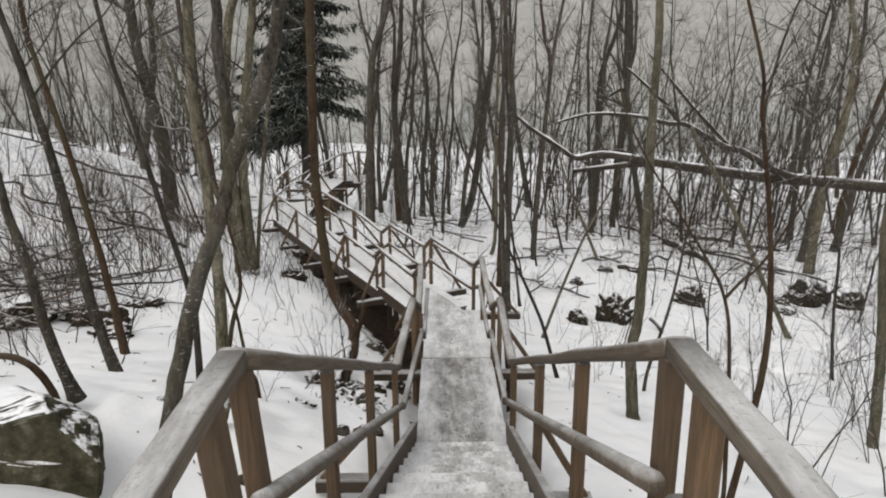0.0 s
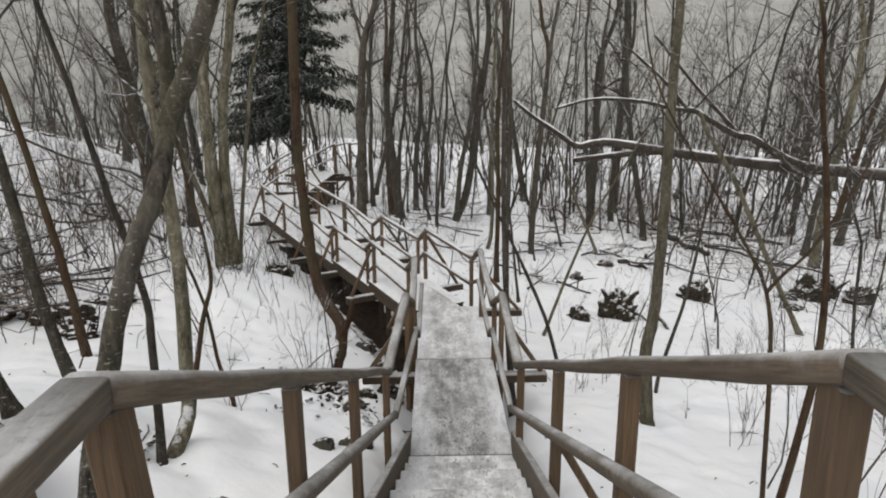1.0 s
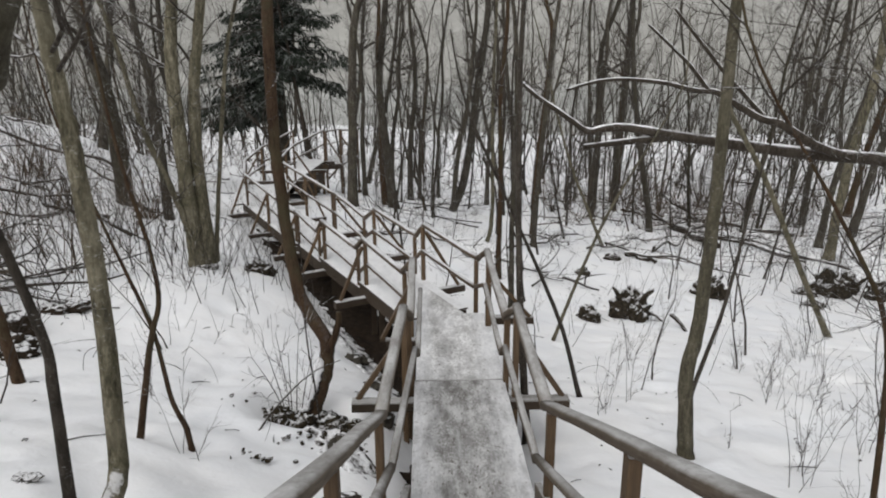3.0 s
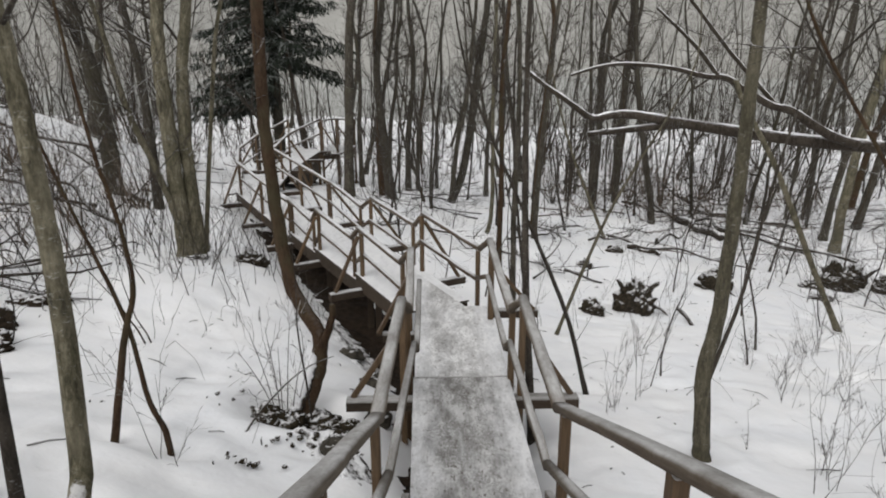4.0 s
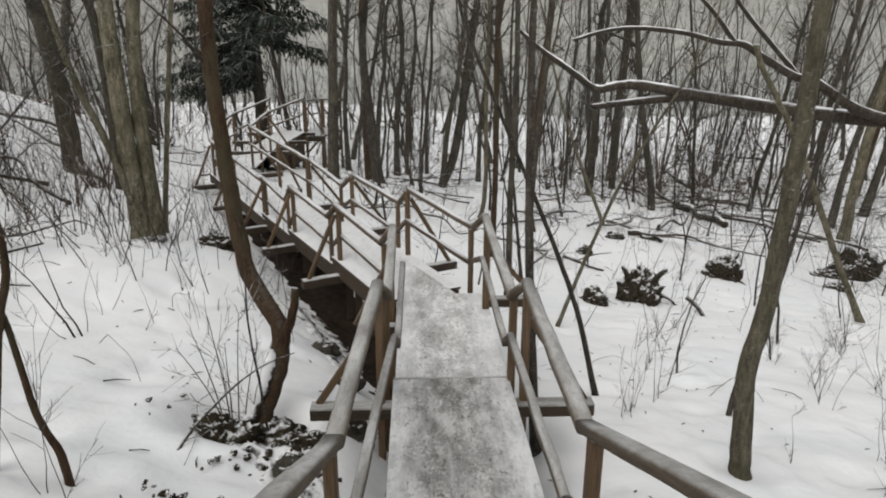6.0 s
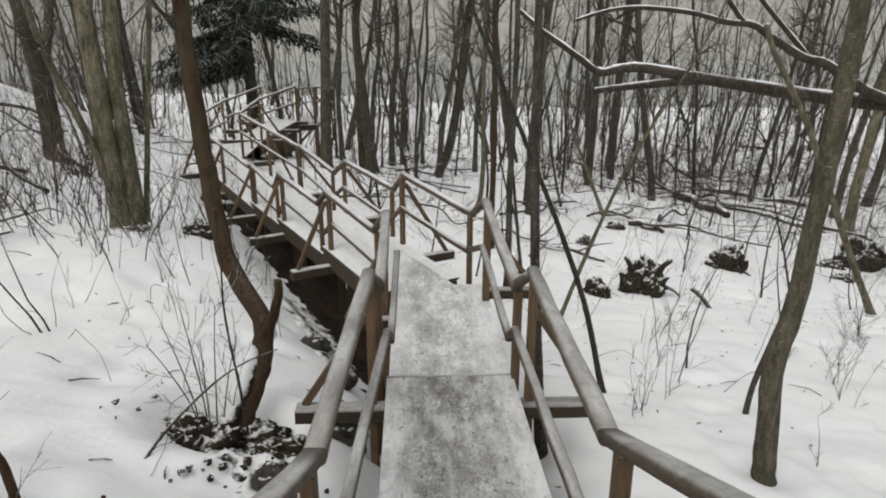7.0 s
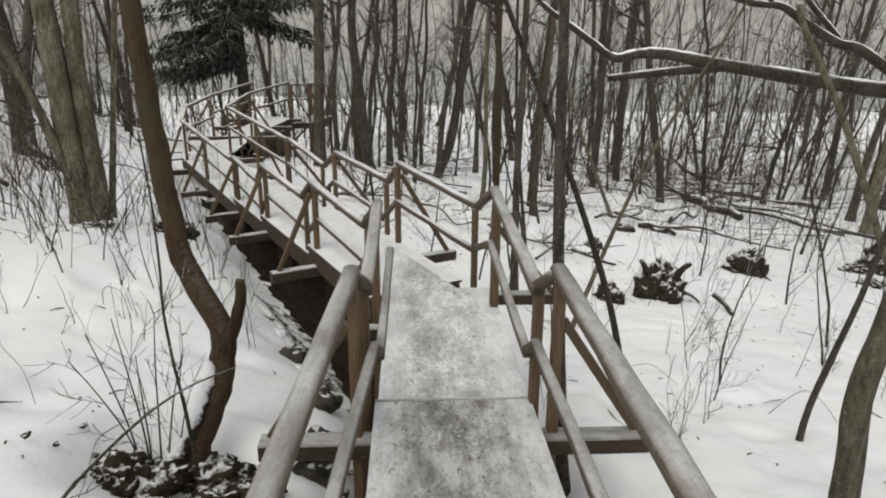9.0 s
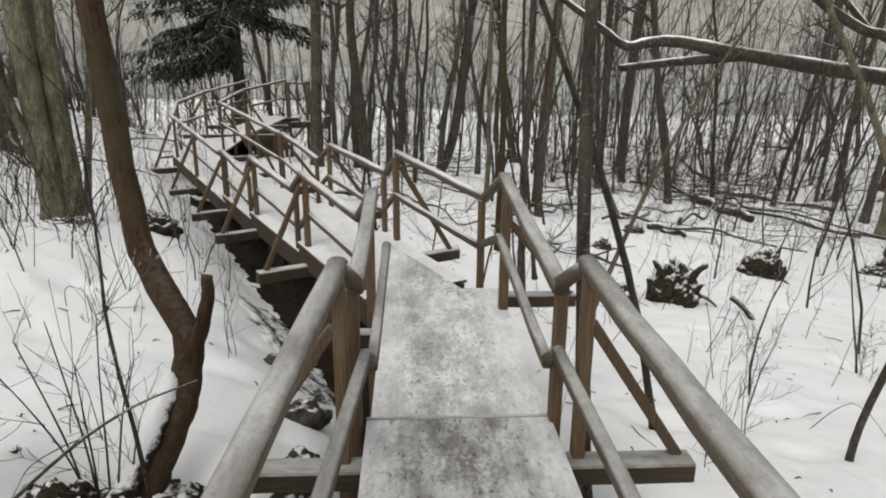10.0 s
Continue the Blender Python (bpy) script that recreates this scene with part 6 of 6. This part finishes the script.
def clods():
    """Crumbs of earth, stones and dead leaves that lie in the thawed patches."""
    rng = random.Random(44)
    s = Shape()
    spots = ((-1.9, 7.2, 0.14, 20), (-1.45, 7.1, 0.18, 34), (-1.25, 6.75, 0.14, 30), (-1.05, 6.4, 0.12, 16), (-1.35, 10.4, 0.15, 26), (-1.55, 6.45, 0.07, 8), (-1.72, 5.9, 0.07, 12), (-0.8, 7.6, 0.1, 10), (-2.45, 4.2, 0.10, 6), (-2.35, 3.6, 0.10, 5))
    for x0, y0, spread, count in spots:
        for _ in range(count):
            x, y = rng.gauss(x0, spread), rng.gauss(y0, spread)
            r = rng.uniform(0.008, 0.026)
            blob(s, (x, y, ground(x, y) + 0.035 + r * 0.2), (r * rng.uniform(0.8, 1.5), r * rng.uniform(0.8, 1.5), r * rng.uniform(0.5, 1.0)), rng, 0.4, 5, 7, 1.8)
    tagged(part("earth_crumbs", s, MOUND), "crumbs of dark earth and dead leaves in thawed patches", "litter", kind="stuff")


clods()


# ---------------------------------------------------------------- whips and small branches in the clearings
def whip_thing(label, x, y, height, r, lean, twigs, seed, stems=1):
    rng = random.Random(seed)
    s = Shape()
    z = ground(x, y) - 0.08
    if stems > 1:
        r *= 0.62
    for k in range(stems):
        whip(s, rng, (x + 0.12 * rng.uniform(-1, 1) * (stems > 1), y + 0.12 * rng.uniform(-1, 1) * (stems > 1), z), height * rng.uniform(0.7, 1), r, (lean[0] + rng.gauss(0, 0.18) * (stems > 1), lean[1] + rng.gauss(0, 0.15) * (stems > 1)), twigs)
    ob = part("shrub" if stems > 1 else "sapling", s, TWIG)
    tagged(ob, label, "shrub" if stems > 1 else "sapling", "saplings in the clearing")


WHIPS = [(4.25, 9.05, 0.8, 0.007, (0.05, 0), 4, 4), (4.7, 10.9, 0.8, 0.006, (0, 0), 6, 5), (3.53, 7.06, 1.0, 0.007, (0.1, 0), 6, 3), (1.82, 8.39, 1.1, 0.007, (0.05, 0), 5, 2), (2.72, 9.65, 1.6, 0.009, (0.15, 0), 2, 1), (3.4, 4.9, 2.8, 0.014, (0.12, 0), 9, 1), (4.0, 6.2, 2.8, 0.014, (0.0, 0), 9, 1), (4.9, 6.0, 2.6, 0.012, (0.1, 0), 9, 2), (2.9, 5.3, 2.6, 0.012, (0.3, 0), 7, 1), (5.6, 7.4, 2.4, 0.012, (-0.1, 0), 8, 3), (3.3, 6.6, 1.5, 0.007, (0.1, 0), 7, 3),
         (6.4, 9.3, 2.6, 0.012, (0.1, 0), 8, 3), (4.2, 4.1, 3.0, 0.014, (0.05, 0), 10, 1),
         (3.13, 10.32, 2.4, 0.016, (0.13, 0), 3, 1), (4.97, 11.32, 2.6, 0.018, (0.0, 0), 4, 1), (4.65, 9.7, 1.0, 0.007, (0.05, 0), 5, 5), (1.9, 8.6, 0.9, 0.006, (0.05, 0), 5, 3),
         (2.3, 8.9, 1.2, 0.007, (0.12, 0), 5, 2), (-3.55, 8.61, 1.9, 0.014, (-0.28, 0), 2, 1), (-3.5, 8.65, 1.6, 0.012, (-0.12, 0), 2, 1), (1.5, 11.4, 1.5, 0.01, (0.08, 0), 3, 1),
         (-2.0, 7.7, 1.4, 0.006, (-0.1, 0), 1, 2), (-2.7, 9.6, 0.9, 0.005, (0.05, 0), 3, 3), (-2.3, 10.4, 1.0, 0.005, (-0.1, 0), 3, 4),
         (4.6, 7.6, 1.6, 0.008, (0.1, 0), 6, 3), (5.8, 8.4, 1.8, 0.009, (0.1, 0), 6, 3), (3.6, 5.6, 2.2, 0.010, (-0.15, 0), 7, 1), (4.4, 5.0, 2.4, 0.012, (-0.25, 0), 8, 1),
         (3.0, 4.2, 2.2, 0.010, (0.2, 0), 7, 1), (6.6, 12.2, 2.2, 0.012, (0.05, 0), 4, 2), (3.9, 12.6, 1.2, 0.007, (0.1, 0), 3, 2), (2.4, 12.8, 1.4, 0.008, (0.1, 0), 3, 2),
         (1.4, 13.4, 2.0, 0.01, (0.1, 0), 4, 2), (-3.9, 10.6, 1.3, 0.007, (-0.1, 0), 3, 4), (-4.4, 9.2, 1.4, 0.007, (-0.1, 0), 4, 3), (7.2, 10.9, 1.8, 0.01, (0.1, 0), 5, 2),
         (-1.75, 9.6, 1.2, 0.006, (0.0, 0), 3, 3), (0.9, 9.2, 1.0, 0.005, (0.1, 0), 3, 2), (-3.0, 7.1, 0.8, 0.005, (-0.15, 0), 3, 3), (-2.2, 5.6, 1.0, 0.006, (-0.1, 0), 4, 3),
         (5.71, 16.6, 3.6, 0.022, (0.15, 0), 4, 1), (7.2, 20.0, 4.5, 0.028, (0.14, 0), 5, 1), (8.19, 18.7, 4.2, 0.022, (-0.04, 0), 5, 1), (6.71, 15.1, 3.8, 0.024, (0.06, 0), 5, 1),
         (10.2, 19.6, 4.6, 0.03, (0.08, 0), 5, 1), (5.38, 11.9, 4.2, 0.024, (-0.10, 0), 5, 1), (4.05, 12.7, 1.1, 0.009, (0.16, 0), 2, 1), (6.35, 11.8, 1.3, 0.008, (0.05, 0), 6, 5),
         (2.2, 17.6, 4.5, 0.03, (0.10, 0), 5, 1), (1.6, 15.5, 3.6, 0.02, (-0.12, 0), 4, 1), (2.9, 19.5, 5.0, 0.035, (-0.03, 0), 5, 1), (0.9, 14.6, 3.4, 0.018, (0.06, 0), 4, 1),
         (1.9, 21.6, 5.5, 0.04, (0.05, 0), 5, 1), (4.3, 22.5, 5.5, 0.045, (-0.08, 0), 6, 1)]
for k, (x, y, h, r, lean, tw, st) in enumerate(WHIPS):
    whip_thing("thin bare sapling standing in the snow" if st == 1 else "small leafless shrub of thin twigs in the snow", x, y, h, r, lean, tw, 500 + k, st)


def shoot(label, pts, r, twigs, seed):
    """A single long shoot through the given points, with a few side twigs."""
    rng = random.Random(seed)
    s = Shape()
    line = smooth_line(pts, 4)
    n = len(line)
    tube(s, line, [r * (1 - 0.65 * i / (n - 1)) for i in range(n)], 6, True, rng, 0.08)
    for _ in range(twigs):
        i = rng.randint(2, n - 1)
        limb(s, rng, line[i], turned(rng, (line[i] - line[i - 1]).normalized(), 30, 65), rng.uniform(0.15, 0.5), r * 0.35, rng.choice((0, 1)))
    tagged(part("sapling", s, TWIG), label, "sapling", "saplings in the clearing")


s = Shape()
tube(s, smooth_line([(-1.655, 7.36, -0.34), (-1.635, 7.40, -0.16), (-1.575, 7.55, 0.0), (-1.535, 7.70, 0.13), (-1.52, 7.80, 0.24)], 6), [0.012 + 0.058 * math.sin(math.pi * i / 24) ** 0.5 if i < 24 else 0.012 for i in range(25)], 12, True, random.Random(4), 0.16)
tagged(part("clinging_snow", s, CLING, smooth=True), "thin snow with bark showing through, clinging to a slanting trunk", "snow patch")


shoot("long dark shoot rising beside the crooked tree", [(-1.47, 7.25, -0.2), (-1.50, 7.25, 0.22), (-1.53, 7.25, 0.5), (-1.55, 7.25, 0.8), (-1.54, 7.25, 1.05), (-1.54, 7.25, 1.4), (-1.56, 7.25, 1.75)], 0.011, 6, 81)
shoot("dark dead branch propped against the crooked tree", [(-1.92, 6.55, 0.08), (-1.82, 6.7, 0.20), (-1.63, 6.95, 0.34), (-1.46, 7.2, 0.39), (-1.25, 7.4, 0.40)], 0.012, 3, 82)
for k, (x, y, dx, h) in enumerate(((-1.86, 7.45, -0.30, 0.75), (-1.84, 7.40, -0.18, 0.95), (-1.80, 7.42, -0.08, 1.05), (-1.78, 7.38, 0.02, 0.85), (-1.74, 7.40, 0.10, 1.1), (-1.70, 7.36, 0.20, 0.9), (-1.66, 7.42, 0.14, 0.6))):
    z = ground(x, y) - 0.05
    shoot("thin brown shoot in a clump beside the crooked tree", [(x, y, z), (x + dx * 0.25, y, z + h * 0.35), (x + dx * 0.6, y - 0.03, z + h * 0.7), (x + dx, y - 0.05, z + h)], 0.0065, 3, 84 + k)


def litter_bits():
    """Fallen twigs, catkins and bits of bark that lie about on the snow."""
    rng = random.Random(31)
    s = Shape()
    for _ in range(520):
        x, y = rng.uniform(-6, 9), rng.uniform(3, 19)
        if from_way(x, y) < 0.75:
            continue
        z = ground(x, y)
        a = rng.uniform(0, 6.28)
        ln = rng.choice((0.02, 0.03, 0.03, 0.05, 0.06, 0.1, 0.3)) * rng.uniform(0.7, 1.3)
        e = Vector((x + math.cos(a) * ln, y + math.sin(a) * ln, 0))
        e.z = ground(e.x, e.y) + rng.uniform(0.004, 0.03)
        tube(s, [(x, y, z + 0.006), ((x + e.x) / 2 + rng.gauss(0, ln * 0.1), (y + e.y) / 2, (z + e.z) / 2 + 0.012), e], [0.006, 0.006, 0.003], 4, True)
    tagged(part("snow_litter", s, TWIG), "small fallen twigs and bark scattered on the snow", "litter", kind="stuff")


litter_bits()


def branch_on_snow(x0, y0, x1, y1, r, seed, lift0=0.05, lift1=0.05):
    rng = random.Random(seed)
    a, b = Vector((x0, y0, ground(x0, y0) + lift0)), Vector((x1, y1, ground(x1, y1) + lift1))
    mids = [a.lerp(b, q) for q in (0.17, 0.33, 0.5, 0.66, 0.83)]
    wob = 0.035 * (b - a).length
    for m in mids:
        m += Vector((rng.gauss(0, wob), rng.gauss(0, wob), rng.gauss(0, wob * 0.7)))
        m.z = max(m.z, ground(m.x, m.y) + 0.02)
    mid1, mid2 = mids[1], mids[3]
    lines = [([a, *mids, b], r, r * 0.4)]
    for m in (mid1, mid2):
        q = m + Vector((rng.gauss(0, 0.35), rng.gauss(0, 0.35), rng.uniform(0.05, 0.4)))
        lines.append(([m, m.lerp(q, 0.5) + Vector((0, 0, 0.05)), q], r * 0.45, r * 0.15))
    ob = lying("fallen_branch", "fallen bare branch lying across the snow", lines, TWIG, 0.0)
    if (b - a).length < 1.2:
        return
    s = Shape()
    for _ in range(9):
        t = rng.random()
        d = (b - a).normalized() + Vector((rng.gauss(0, 0.7), rng.gauss(0, 0.7), rng.uniform(0, 0.8)))
        limb(s, rng, a.lerp(b, t) + Vector((0, 0, 0.03)), d, rng.uniform(0.3, 1.0), r * 0.3, 1, 0.6, 0.1)
    tw = tagged(part("twig_spray", s, TWIG, ob), kind="stuff")
    tw.matrix_parent_inverse = ob.matrix_basis.inverted()


BRUSH = [(8.6, 27.0, 12.6, 20.4, 0.06, 0.5, 0.35), (4.6, 20.6, 7.0, 22.9, 0.04, 0.2, 0.3), (5.5, 21.9, 8.6, 18.3, 0.045, 0.15, 0.4),
         (3.2, 17.5, 4.0, 16.8, 0.05, 0.03, 0.03), (2.2, 16.2, 3.6, 19.4, 0.03, 0.05, 0.8), (1.5, 18.4, 3.1, 16.9, 0.03, 0.05, 0.1), 
         (-5.8, 10.8, -7.6, 8.0, 0.02, 0.1, 0.5), (-7.0, 14.9, -11.0, 13.2, 0.04, 0.2, 0.4), (-8.6, 19.4, -13.5, 17.4, 0.05, 0.2, 0.5), (-6.8, 16.6, -9.8, 18.6, 0.045, 0.1, 0.4), (-6, 13.6, -9.5, 15.4, 0.04, 0.2, 0.3),
         (7.0, 21.5, 10, 24.4, 0.05, 0.3, 0.2), (2.0, 19.5, 4.2, 22.3, 0.04, 0.1, 0.2), (-0.6, 19.6, 1.2, 17.6, 0.035, 0.05, 0.3), (-1.9, 17.5, -0.6, 18.6, 0.035, 0.1, 0.2)]
for k, (x0, y0, x1, y1, r, l0, l1) in enumerate(BRUSH):
    branch_on_snow(x0, y0, x1, y1, r, 600 + k, l0, l1)
lying("fallen_branch", "short straight stick stuck slantwise in the snow", [([(4.95, 14.4, ground(4.95, 14.4) + 0.24), (5.06, 14.2, ground(5.06, 14.2) + 0.12), (5.16, 14.0, ground(5.16, 14.0) - 0.03)], 0.045, 0.04)], BARK_LOG, 0.0)
lying("fallen_branch", "bent brown branch arching out of the snow", [([(-3.27, 3.9, 1.0), (-3.33, 3.9, 1.42), (-3.5, 3.9, 1.68), (-3.75, 3.9, 1.74), (-4.0, 3.9, 1.62)], 0.034, 0.024)], BARK_RED, 0.0)


for k, (x0, y0, x1, y1, h) in enumerate(((-3.36, 8.59, -2.7, 7.89, 0.25), (-2.05, 7.78, -1.8, 6.41, 0.12), (-3.08, 9.74, -2.6, 9.3, 0.3), (-4.0, 7.6, -3.4, 7.2, 0.35), (1.9, 10.2, 2.5, 10.0, 0.2), (3.1, 9.3, 3.6, 9.1, 0.3))):
    a, b = Vector((x0, y0, ground(x0, y0) - 0.03)), Vector((x1, y1, ground(x1, y1) + 0.01))
    lying("bramble_stem", "thin bramble stem arching over the snow", [([a.lerp(b, t) + Vector((0.03 * math.sin(9 * t + k), 0, 4 * h * t * (1 - t))) for t in (0, 0.2, 0.4, 0.6, 0.8, 1)], 0.0036, 0.0022)], TWIG, 0.0, "bramble stems", "bramble")


# logs, partly under snow, among the brush at the lower edge of the clearing
for k, (x0, y0, x1, y1, r) in enumerate(((9.3, 26.0, 9.8, 23.1, 0.17), (5.9, 21.0, 6.7, 20.4, 0.09), (11.2, 27.5, 13.8, 25.4, 0.08), (10.1, 24.7, 13.3, 21.1, 0.055), (8.3, 29.6, 9.5, 26.6, 0.07))):
    a, b = Vector((x0, y0, ground(x0, y0) + r * 0.5)), Vector((x1, y1, ground(x1, y1) + r * 0.6))
    lying("fallen_log", "brown fallen log half covered with snow", [([a, a.lerp(b, 0.3) + Vector((0.06, 0.05, 0.06)), a.lerp(b, 0.55) + Vector((-0.05, 0, -0.03)), a.lerp(b, 0.8) + Vector((0.05, 0, 0.05)), b], r, r * 0.7)], BARK_LOG, 0.03, category="log")
